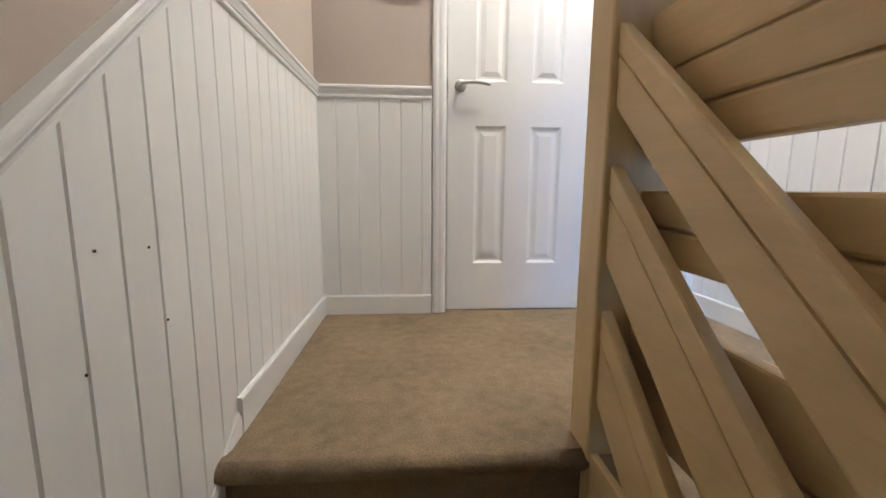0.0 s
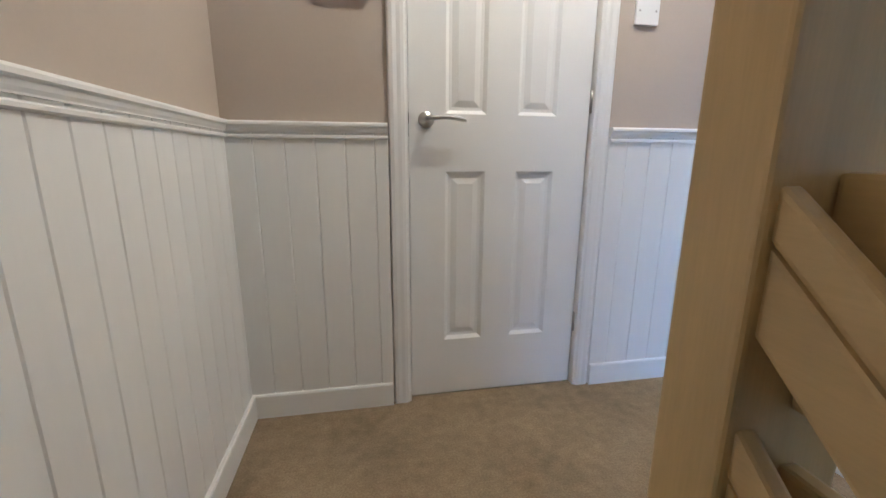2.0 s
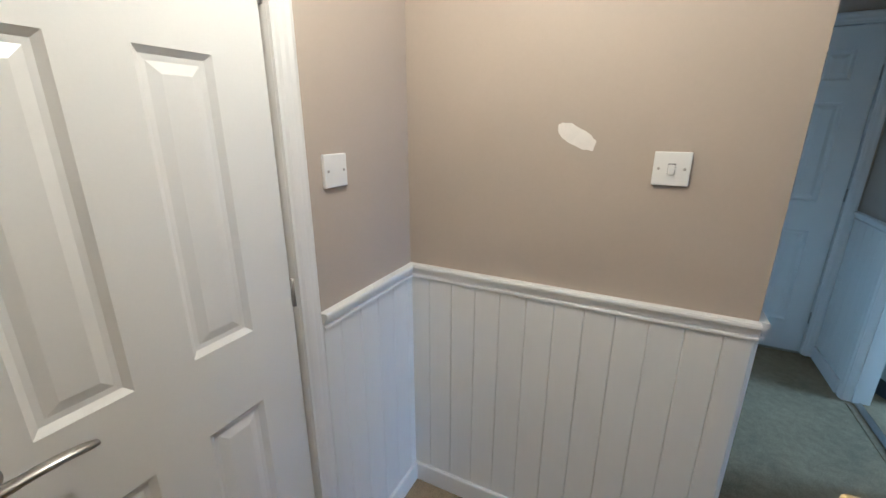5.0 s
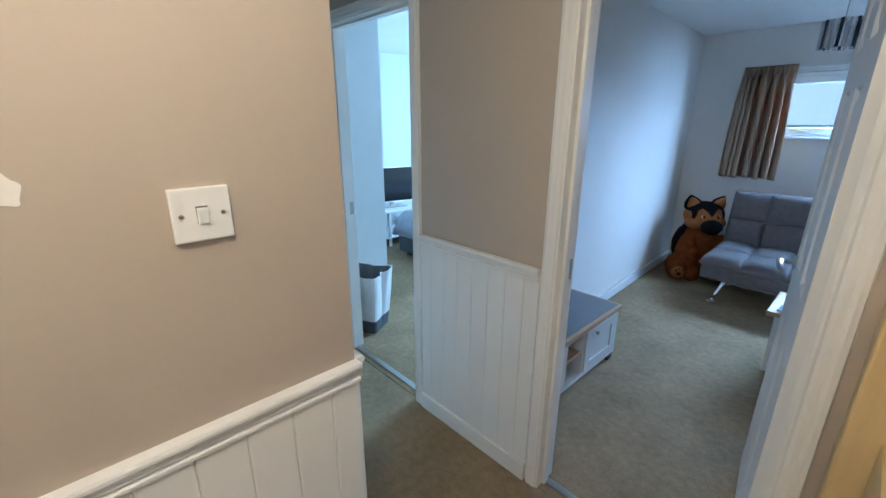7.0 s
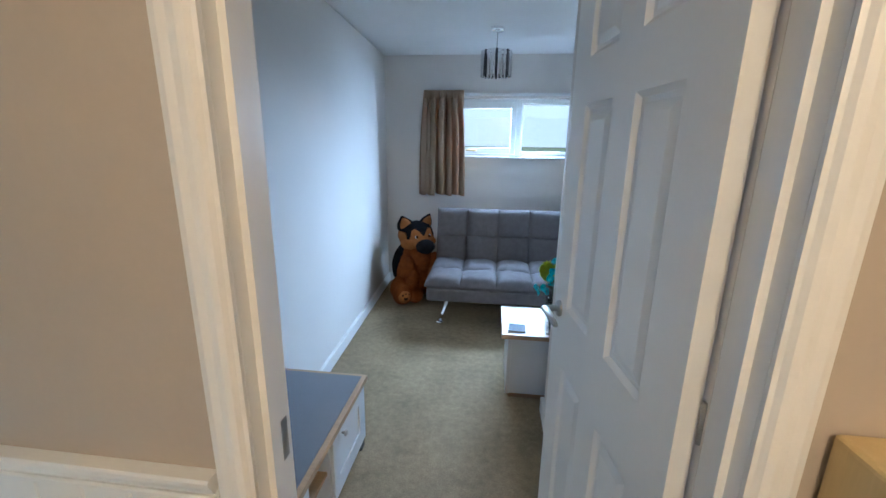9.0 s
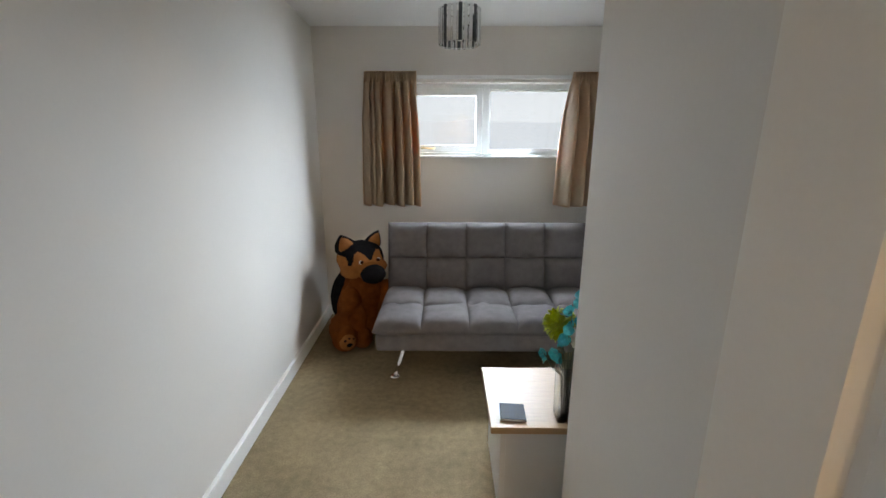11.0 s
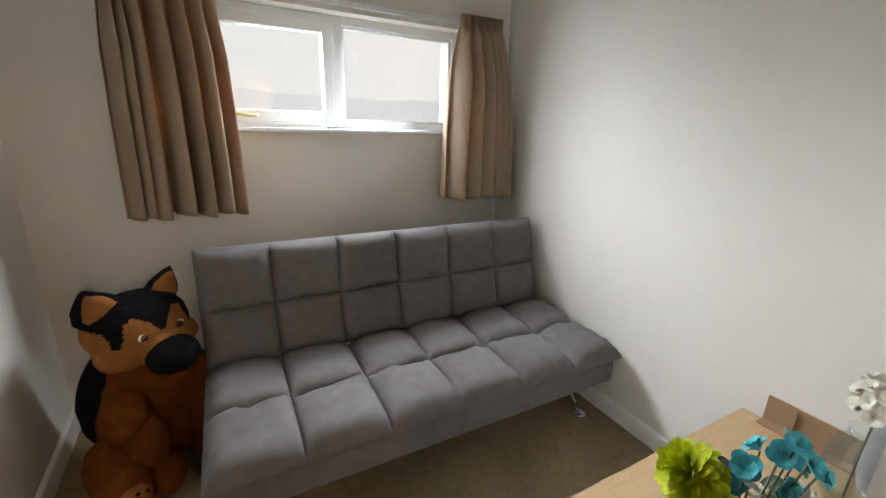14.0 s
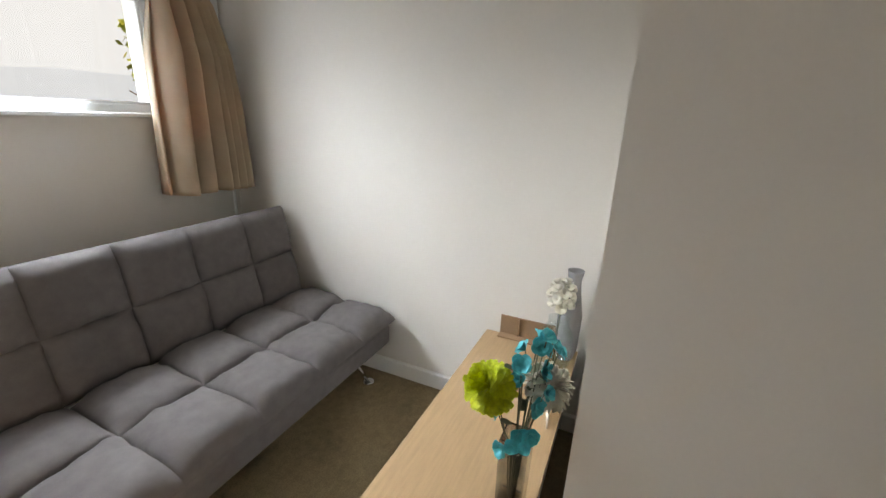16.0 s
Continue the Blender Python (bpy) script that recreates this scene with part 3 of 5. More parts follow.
def tree():
    rnd = random.Random(5)
    t = thing("tree", (-1.13, -5.25, -2.7), "small autumn tree with yellow-green leaves outside", "tree")
    bm = bmesh.new()
    tube(bm, [(0, 0, 0), (0.03, 0.02, 1.2), (-0.02, 0.0, 2.4), (0.05, 0.03, 3.6), (0.08, 0.05, 4.6)], [0.11, 0.09, 0.07, 0.045, 0.015], 9)
    for k in range(14):
        a, z = rnd.uniform(0, 6.28), rnd.uniform(2.4, 4.4)
        l = rnd.uniform(0.4, 0.8)
        tube(bm, [(0.03, 0.02, z), (l * 0.5 * math.cos(a), l * 0.5 * math.sin(a), z + 0.12), (l * math.cos(a), l * math.sin(a), z + 0.35)], [0.025, 0.015, 0.005], 6)
    part("trunk", bm, M_BARK, t)
    bm = bmesh.new()
    for k in range(8000):
        a, u = rnd.uniform(0, 6.28), rnd.uniform(-1, 1)
        r = 0.82 * rnd.random() ** 0.4 * (0.75 + 0.35 * math.sin(3 * a + 5 * u))
        c = Vector((r * math.cos(a) * math.sqrt(1 - u * u), r * math.sin(a) * math.sqrt(1 - u * u), 4.15 + 1.1 * u))
        d = Vector((rnd.uniform(-1, 1), rnd.uniform(-1, 1), rnd.uniform(-1, 0.4))).normalized() * 0.075
        s = d.cross(Vector((rnd.uniform(-1, 1), rnd.uniform(-1, 1), 1))).normalized() * 0.032
        bm.faces.new([bm.verts.new(p) for p in (c, c + d * 0.5 + s, c + d, c + d * 0.5 - s)])
    part("crown", bm, M_LEAF, t)


tree()

# ---------- balustrade ----------


def newel(parent, x0, x1, y0, y1, z0, z1):
    bm = bmesh.new()
    box(bm, x0, x1, y0, y1, z0, z1)
    soft(bm, 0.008, 3)
    return part("newel_post", bm, M_CREAMV, parent)


def slanted(parent, x0, x1, ya, yb, za, drop, top):
    """Two tongued planks one over the other, from (ya, za) down to yb along the stairs; drop and top are plumb depths of the pair and of the upper one."""
    for a, b, dx in ((0.0, top - 0.004, 0.0), (top, drop, 0.0015)):
        bm = bmesh.new()
        v = []
        fall = (ya - yb) * RAIL
        for x in (x0 + dx, x1):
            for y, z in ((ya, za - a), (yb, za - a - fall), (yb, za - b - fall), (ya, za - b)):
                v.append(bm.verts.new((x, y, z)))
        for q in ((0, 1, 2, 3), (7, 6, 5, 4), (0, 4, 5, 1), (1, 5, 6, 2), (2, 6, 7, 3), (3, 7, 4, 0)):
            bm.faces.new([v[i] for i in q])
        part("board", soft(bm, 0.006, 2), M_CREAM, parent)
        if a == 0.0:
            bm = bmesh.new()
            for x in (x0 + 0.007, x1 - 0.007):
                for y, z in ((ya, za - b + 0.008), (yb, za - b + 0.008 - fall), (yb, za - top - 0.008 - fall), (ya, za - top - 0.008)):
                    bm.verts.new((x, y, z))
            bm.verts.ensure_lookup_table()
            for q in ((0, 1, 2, 3), (7, 6, 5, 4), (0, 4, 5, 1), (1, 5, 6, 2), (2, 6, 7, 3), (3, 7, 4, 0)):
                bm.faces.new([bm.verts[i] for i in q])
            part("tongue", bm, M_CREAM, parent)


RAIL = 0.86         # fall of the boards beside the stairs


def balustrades():
    b = thing("stair_balustrade", (0, 0, 0), "cream painted newel post with sloping boards beside the stairs", "balustrade")
    newel(b, 0.775, 0.942, 0.936, 1.034, -0.6, 1.155)
    for z, drop, top in ((0.862, 0.150, 0.058), (0.607, 0.190, 0.062), (0.318, 0.20, 0.065)):
        slanted(b, 0.787, 0.813, 0.938, -1.35, z, drop, top)
    g = thing("landing_balustrade", (0, 0, 0), "cream painted horizontal boards that guard the landing", "balustrade")
    newel(g, 0.842, 0.934, 0.10, 0.20, 0.0, 1.155)
    for z0, z1 in ((0.764, 0.872), (0.692, 0.760), (0.624, 0.688), (0.490, 0.556), (0.424, 0.486), (0.222, 0.335), (0.10, 0.218)):
        part("board", soft(boxes((0.850, 0.876, 0.20, 0.936, z0, z1)), 0.006, 2), M_CREAM, g)
    for z0, z1 in ((0.64, 0.85), (0.44, 0.54), (0.12, 0.32)):
        part("tongue", boxes((0.858, 0.868, 0.20, 0.936, z0, z1)), M_CREAM, g)
    part("apron", soft(boxes((0.782, 0.799, 0.10, 0.936, -0.26, 0.004)), 0.003), M_CREAM, g)


balustrades()


# ---------- landing fittings ----------
def plate(name, label, base, rz, rocker):
    """86 mm wall plate; local x along the wall, face towards -y."""
    t = thing(name, base, label, "light switch" if rocker else "blank plate", rz=rz)
    part("plate", soft(boxes((-0.043, 0.043, -0.011, 0, -0.043, 0.043)), 0.003), M_PLAST, t)
    for s in (-1, 1):
        part("screw", lathe(bmesh.new(), [(0.0036, 0), (0.0036, 0.0010)], 10), M_STEEL, t, m=pose(s * 0.030, -0.011, 0, 90, 0, 0))
    if rocker:
        # dark sheet put in for the shade round the rocker
        part("rocker_gap_shade", boxes((-0.0085, 0.0085, -0.0114, -0.0108, -0.0135, 0.0135)), M_DARK, t)
        bm = soft(boxes((-0.0080, 0.0080, -0.0175, -0.0105, -0.0130, 0.0130)), 0.002)
        part("rocker", bm, M_PLAST, t, m=pose(0, 0, 0, 6, 0, 0))
    return t


plate("light_switch", "white single light switch on the wall", (XS, 1.182, 1.366), -90, True)
plate("blank_plate", "white blanking plate screwed to the wall", (1.358, YE, 1.358), 0, False)


def filler_patch():
    bm = bmesh.new()
    n = 40
    ring = []
    for k in range(n):
        a = 2 * math.pi * k / n
        u, v = 0.052 * math.copysign(abs(math.cos(a)) ** 0.7, math.cos(a)), 0.026 * math.copysign(abs(math.sin(a)) ** 0.7, math.sin(a))
        u += 0.006 * noise.noise(Vector((k * 0.4, 1, 0)))
        v += 0.006 * noise.noise(Vector((k * 0.4, 5, 0))) - u * 0.42
        ring.append(bm.verts.new((0, -u, v)))
    f = bm.faces.new(ring)
    r = bmesh.ops.extrude_face_region(bm, geom=[f])
    for g in r["geom"]:
        if isinstance(g, bmesh.types.BMVert):
            g.co.x -= 0.0012
    return bm


single("filler_patch", filler_patch(), M_FILLER, "pale patch of unpainted filler on the wall", "wall patch", m=Matrix.Translation((XS, 1.428, 1.443)))


def heating_controls():
    t = thing("thermostat", (0.253, YE, 1.405), "white room thermostat with a round dial", "thermostat")
    part("case", soft(boxes((-0.040, 0.040, -0.03, 0, -0.040, 0.045)), 0.006, 3), M_PLAST, t)
    part("dial", lathe(bmesh.new(), [(0.027, 0), (0.027, 0.010), (0.024, 0.014), (0.006, 0.015)], 28), M_PLAST, t, m=pose(0, -0.029, 0.008, 90, 0, 0))
    part("screw", lathe(bmesh.new(), [(0.003, 0), (0.003, 0.001)], 10), M_STEEL, t, m=pose(-0.026, -0.030, -0.028, 90, 0, 0))
    c = thing("heating_programmer", (0.402, YE, 1.415), "white heating programmer with a small amber display", "programmer")
    part("case", soft(boxes((-0.072, 0.072, -0.038, 0, -0.05, 0.05)), 0.006, 3), M_PLAST, c)
    part("display", soft(boxes((-0.028, 0.014, -0.0395, -0.037, -0.016, 0.004)), 0.001, 1), mat("amber_display", (0.22, 0.13, 0.02), 0.2), c, "small amber display")
    part("button", soft(boxes((0.036, 0.058, -0.0405, -0.037, -0.022, 0.0)), 0.002), M_PLAST, c)
    part("indicator", soft(boxes((0.024, 0.029, -0.0395, -0.037, -0.014, -0.010)), 0.001, 1), M_DARK, c)


heating_controls()


def landing_lamp():
    t = thing("landing_pendant", (1.06, 1.48, H), "bare bulb in a white holder under the ceiling", "ceiling light")
    part("ceiling_rose", lathe(bmesh.new(), [(0.045, 0), (0.045, -0.008), (0.02, -0.022), (0.006, -0.024)], 24), M_PLAST, t)
    part("holder", lathe(bmesh.new(), [(0.016, -0.02), (0.019, -0.05), (0.019, -0.09), (0.014, -0.1)], 20), M_PLAST, t)
    o = part("bulb", lathe(bmesh.new(), [(0.012, -0.10), (0.018, -0.125), (0.03, -0.16), (0.03, -0.185), (0.02, -0.205), (0.006, -0.212)], 20), M_BULB, t)
    o.visible_shadow = False


landing_lamp()

# ---------- study window ----------


def study_window():
    w = new("window_1")
    w.matrix_world = Matrix.Translation((0, YW - 0.09, 0))
    tagged(w, "white plastic window with two panes over the sofa", "", "", "structure")
    x0, x1, z0, z1 = WX0, WX1, WZ0, WZ1
    xm0, xm1 = 1.112, 1.165
    fr = bmesh.new()
    for s in ((x0, x0 + 0.028, z0, z1), (x1 - 0.028, x1, z0, z1), (xm0, xm1, z0, z1), (x0 + 0.028, xm0, z0, z0 + 0.045), (xm1, x1 - 0.028, z0, z0 + 0.03), (x0 + 0.028, xm0, z1 - 0.042, z1), (xm1, x1 - 0.028, z1 - 0.03, z1)):
        box(fr, s[0], s[1], -0.06, 0, s[2], s[3])
    part("window_frame", soft(fr, 0.004), M_UPVC, w)
    bead = bmesh.new()
    for s in ((x0 + 0.028, x0 + 0.040, z0 + 0.045, z1 - 0.042), (xm0 - 0.012, xm0, z0 + 0.045, z1 - 0.042), (x0 + 0.04, xm0 - 0.012, z0 + 0.045, z0 + 0.057), (x0 + 0.04, xm0 - 0.012, z1 - 0.054, z1 - 0.042)):
        box(bead, s[0], s[1], -0.05, -0.012, s[2], s[3])
    part("glazing_bead", bead, M_UPVC, w)
    cs = bmesh.new()
    a0, a1, c0, c1 = xm1 + 0.001, x1 - 0.029, z0 + 0.031, z1 - 0.031
    for s in ((a0, a0 + 0.052, c0, c1), (a1 - 0.052, a1, c0, c1), (a0 + 0.052, a1 - 0.052, c0, c0 + 0.058), (a0 + 0.052, a1 - 0.052, c1 - 0.058, c1)):
        box(cs, s[0], s[1], -0.055, 0.010, s[2], s[3])
    ca = part("casement", soft(cs, 0.005), M_UPVC, w, "opening casement")
    h = bmesh.new()
    tube(h, [(1.66, 0.012, z0 + 0.063), (1.655, 0.035, z0 + 0.064), (1.63, 0.038, z0 + 0.066), (1.59, 0.036, z0 + 0.060), (1.55, 0.034, z0 + 0.063)], [0.008, 0.008, 0.007, 0.007, 0.009], 10)
    part("handle", h, M_BRASS, ca, "worn brass-coloured window handle")
    for a, b, c, d in ((x0 + 0.034, xm0 - 0.006, z0 + 0.05, z1 - 0.058), (a0 + 0.046, a1 - 0.046, c0 + 0.052, c1 - 0.052)):
        p = part("pane", boxes((a, b, -0.034, -0.030, c, d)), M_PANE, w)
        p.visible_shadow = False
    part("window_sill", soft(boxes((x0 - 0.03, x1 + 0.03, 0.0, 0.115, z0 - 0.014, z0 + 0.006)), 0.005), M_UPVC, w)
    single("window_key", soft(boxes((1.09, 1.22, YW - 0.045, YW - 0.015, z0 + 0.006, z0 + 0.014)), 0.002), M_DARK, "small dark strip lying on the window sill", "window key")


study_window()


def curtain(name, top, bottom, z0, z1, y, label, seed, n):
    """A gathered curtain: x spans at the top and the bottom, n folds, pinched under a header tape."""
    rnd = random.Random(seed)
    t = thing(name, ((bottom[0] + bottom[1]) / 2, y, z0), label, "curtain", "curtains at the window")
    cols, rows = n * 14, 44
    ph = [rnd.uniform(-0.6, 0.6) for _ in range(n + 1)]
    am = [rnd.uniform(0.6, 1.45) for _ in range(n + 1)]
    wd = [rnd.uniform(0.55, 1.6) for _ in range(n)]
    at = [sum(wd[:k]) / sum(wd) for k in range(n + 1)]
    bm = bmesh.new()
    bx, grid = (bottom[0] + bottom[1]) / 2, []
    for j in range(rows + 1):
        v = j / rows
        row = []
        x0, x1 = [a + (b - a) * (1 - (1 - v) ** 1.6) for a, b in zip(top, bottom)]
        for i in range(cols + 1):
            u = i / cols
            i0 = max(q for q in range(n) if at[q] <= u + 1e-9)
            f = (u - at[i0]) / (at[i0 + 1] - at[i0])
            k = i0 + f
            p, a = ph[i0] * (1 - f) + ph[i0 + 1] * f, am[i0] * (1 - f) + am[i0 + 1] * f
            sharp = 2.1 * abs(math.sin(math.pi * (k + 0.10 * p * v) + 0.5 * p)) ** 0.8 - 1.05
            depth = (0.018 + 0.050 * min(1, v * 3.0)) * a
            if v < 0.075:
                depth = 0.016 * (1.3 - v * 8)
                sharp = math.sin(2 * math.pi * k * 3.0 + 1.3 * p)
            x = x0 + (x1 - x0) * (u + 0.05 * math.sin(2 * math.pi * u + seed) * u * (1 - u) * 4) + 0.024 * math.cos(2 * math.pi * k + p) * min(1, v * 3)
            yy = 0.045 * (0.5 + 0.5 * v) + depth * sharp + 0.006 * noise.noise(Vector((u * 9, v * 7, seed)))
            row.append(bm.verts.new((x - bx, yy, (z1 - z0) * (1 - v) + 0.006 * math.sin(k * 3 + seed) * v)))
        grid.append(row)
    for r0, r1 in zip(grid, grid[1:]):
        for i in range(cols):
            bm.faces.new((r0[i], r1[i], r1[i + 1], r0[i + 1])).smooth = True
    cl = part("cloth", bm, M_CURT, t)
    md = cl.modifiers.new("thickness", "SOLIDIFY")
    md.thickness = 0.0025
    tp = bmesh.new()
    box(tp, top[0] - bx, top[1] - bx, 0.018, 0.024, z1 - z0 - 0.075, z1 - z0 - 0.01)
    part("header_tape", tp, M_CURT, t)
    return t


curtain("curtain", (1.685, 2.075), (1.645, 2.10), 0.995, 1.995, YW + 0.085, "beige gathered curtain drawn back, glowing orange at its edge", 3, 7)
curtain("curtain", (0.243, 0.510), (0.150, 0.575), 0.99, 1.990, YW + 0.085, "beige gathered curtain drawn to the corner", 8, 6)
tr = thing("curtain_track", (1.16, YW, 1.965), "white curtain track over the window", "curtain track")
part("rail", soft(boxes((-0.93, 0.92, 0.02, 0.036, -0.012, 0.014)), 0.003), M_UPVC, tr)
for x in (-0.85, -0.28, 0.28, 0.85):
    part("bracket", soft(boxes((x - 0.012, x + 0.012, 0, 0.022, -0.010, 0.012)), 0.002), M_UPVC, tr)
single("pipe", tube(bmesh.new(), [(0.150, YW + 0.012, 0.0), (0.148, YW + 0.012, 1.9)], 0.009, 10), M_UPVC, "thin white pipe up the wall by the window", "pipe")

# ---------- sofa bed ----------


def cushion(nu, nv, wid, length, thick, puff, mapping, cell=14, seed=0):
    """A quilted slab: nu by nv pillows over a width and a length, put in place by mapping(u, v, w)."""
    bm = bmesh.new()
    cu, cv = nu * cell, nv * cell

    def spot(i, n):
        k, f = divmod(i, cell)
        if k == n:
            return 1.0, 1.0, 1.0
        a = 0.5 - 0.5 * math.cos(math.pi * f / cell)
        a = 0.5 * a + 0.5 * (0.5 - 0.5 * math.cos(math.pi * a))
        return (k + a) / n, a, 0.0 if i == 0 else 1.0

    top, low = [], []
    for j in range(cv + 1):
        rt, rl = [], []
        for i in range(cu + 1):
            (u, a, _), (v, b, _) = spot(i, nu), spot(j, nv)
            pa, pb = 1 - abs(2 * a - 1) ** 3.0, 1 - abs(2 * b - 1) ** 3.0
            h = puff * (max(pa, 0) ** 0.5) * (max(pb, 0) ** 0.5)
            # puckers that run out from the seams
            h += 0.030 * noise.noise(Vector((u * nu * 5 + seed, v * nv * 1.2, 3))) * (1 - pb) * min(1, 3 * pa)
            h += 0.020 * noise.noise(Vector((u * nu * 1.2, v * nv * 6 + seed, 7))) * (1 - pa) * min(1, 3 * pb)
            h += 0.008 * noise.noise(Vector((u * 14 + seed, v * 8, 1))) * min(1, 4 * pa) + 0.008 * noise.noise(Vector((u * 46, v * 23, seed))) * min(1, 4 * pa) * min(1, 4 * pb)
            # rounded outer rim
            e = min(u * wid, (1 - u) * wid, v * length, (1 - v) * length)
            rim = math.sqrt(max(0, 1 - max(0, 1 - e / 0.055) ** 2))
            rt.append(bm.verts.new(mapping(u, v, thick * (0.45 + 0.55 * rim) + h * (0.1 + 0.9 * rim))))
            rl.append(bm.verts.new(mapping(0.5 + (u - 0.5) * (1 - 0.06 / wid), 0.5 + (v - 0.5) * (1 - 0.06 / length), 0.0)))
        top.append(rt)
        low.append(rl)
    for j in range(cv):
        for i in range(cu):
            bm.faces.new((top[j][i], top[j][i + 1], top[j + 1][i + 1], top[j + 1][i])).smooth = True
    for j in range(0, cv):
        bm.faces.new((low[j][0], top[j][0], top[j + 1][0], low[j + 1][0])).smooth = True
        bm.faces.new((top[j][cu], low[j][cu], low[j + 1][cu], top[j + 1][cu])).smooth = True
    for i in range(0, cu):
        bm.faces.new((top[0][i], low[0][i], low[0][i + 1], top[0][i + 1])).smooth = True
        bm.faces.new((low[cv][i], top[cv][i], top[cv][i + 1], low[cv][i + 1])).smooth = True
    bm.faces.new((low[0][0], low[cv][0], low[cv][cu], low[0][cu]))
    return bm


def sofa():
    s = thing("sofa_bed", (1.015, -2.9, 0), "dark grey quilted fabric sofa bed on chrome legs", "sofa")
    x0, wid = -0.885, 1.77
    # seat: v from the back to the front, in the sofa's own space (y up to +0.34 in front)

    def seat(u, v, w):
        y = -0.27 + 0.62 * v
        return (x0 + wid * u, y, 0.328 + 0.012 * (1 - v) + w * (1 - 0.12 * v))

    part("seat", cushion(6, 2, wid, 0.62, 0.070, 0.056, seat, seed=2), M_SOFA, s)

    def back(u, v, w):
        z = 0.375 + 0.515 * v
        y = -0.335 - 0.105 * v
        return (x0 + 0.01 + (wid - 0.02) * u, y + w * 0.97, z + w * 0.2)

    part("backrest", cushion(6, 2, wid, 0.5, 0.055, 0.042, back, seed=9), M_SOFA, s)

    bm = boxes((x0 + 0.012, x0 + wid - 0.012, -0.29, 0.330, 0.215, 0.336))
    part("seat_base", soft(bm, 0.035, 4), M_SOFA, s)
    bm = bmesh.new()
    v = []
    for x in (x0 + 0.012, x0 + wid - 0.012):
        for y, z in ((-0.335, 0.39), (-0.41, 0.385), (-0.50, 0.86), (-0.435, 0.875)):
            v.append(bm.verts.new((x, y, z)))
    for q in ((0, 1, 2, 3), (7, 6, 5, 4), (0, 4, 5, 1), (1, 5, 6, 2), (2, 6, 7, 3), (3, 7, 4, 0)):
        bm.faces.new([v[i] for i in q])
    part("back_base", soft(bm, 0.012, 2), M_SOFA, s)
    for sx in (-1, 1):
        for sy, y in ((1, 0.16), (-1, -0.20)):
            x = sx * 0.70
            leg = part("leg", tube(bmesh.new(), [(x, y, 0.235), (x + sx * 0.012, y + sy * 0.015, 0.16), (x + sx * 0.035, y + sy * 0.05, 0.09), (x + sx * 0.062, y + sy * 0.085, 0.014)], [0.021, 0.019, 0.016, 0.014], 12, True, 0.6), M_CHROME, s, "curved chrome leg")
            part("foot", lathe(bmesh.new(), [(0.030, 0.0), (0.032, 0.008), (0.022, 0.013), (0.008, 0.016)], 20, x + sx * 0.065, y + sy * 0.09), M_CHROME, leg)


sofa()


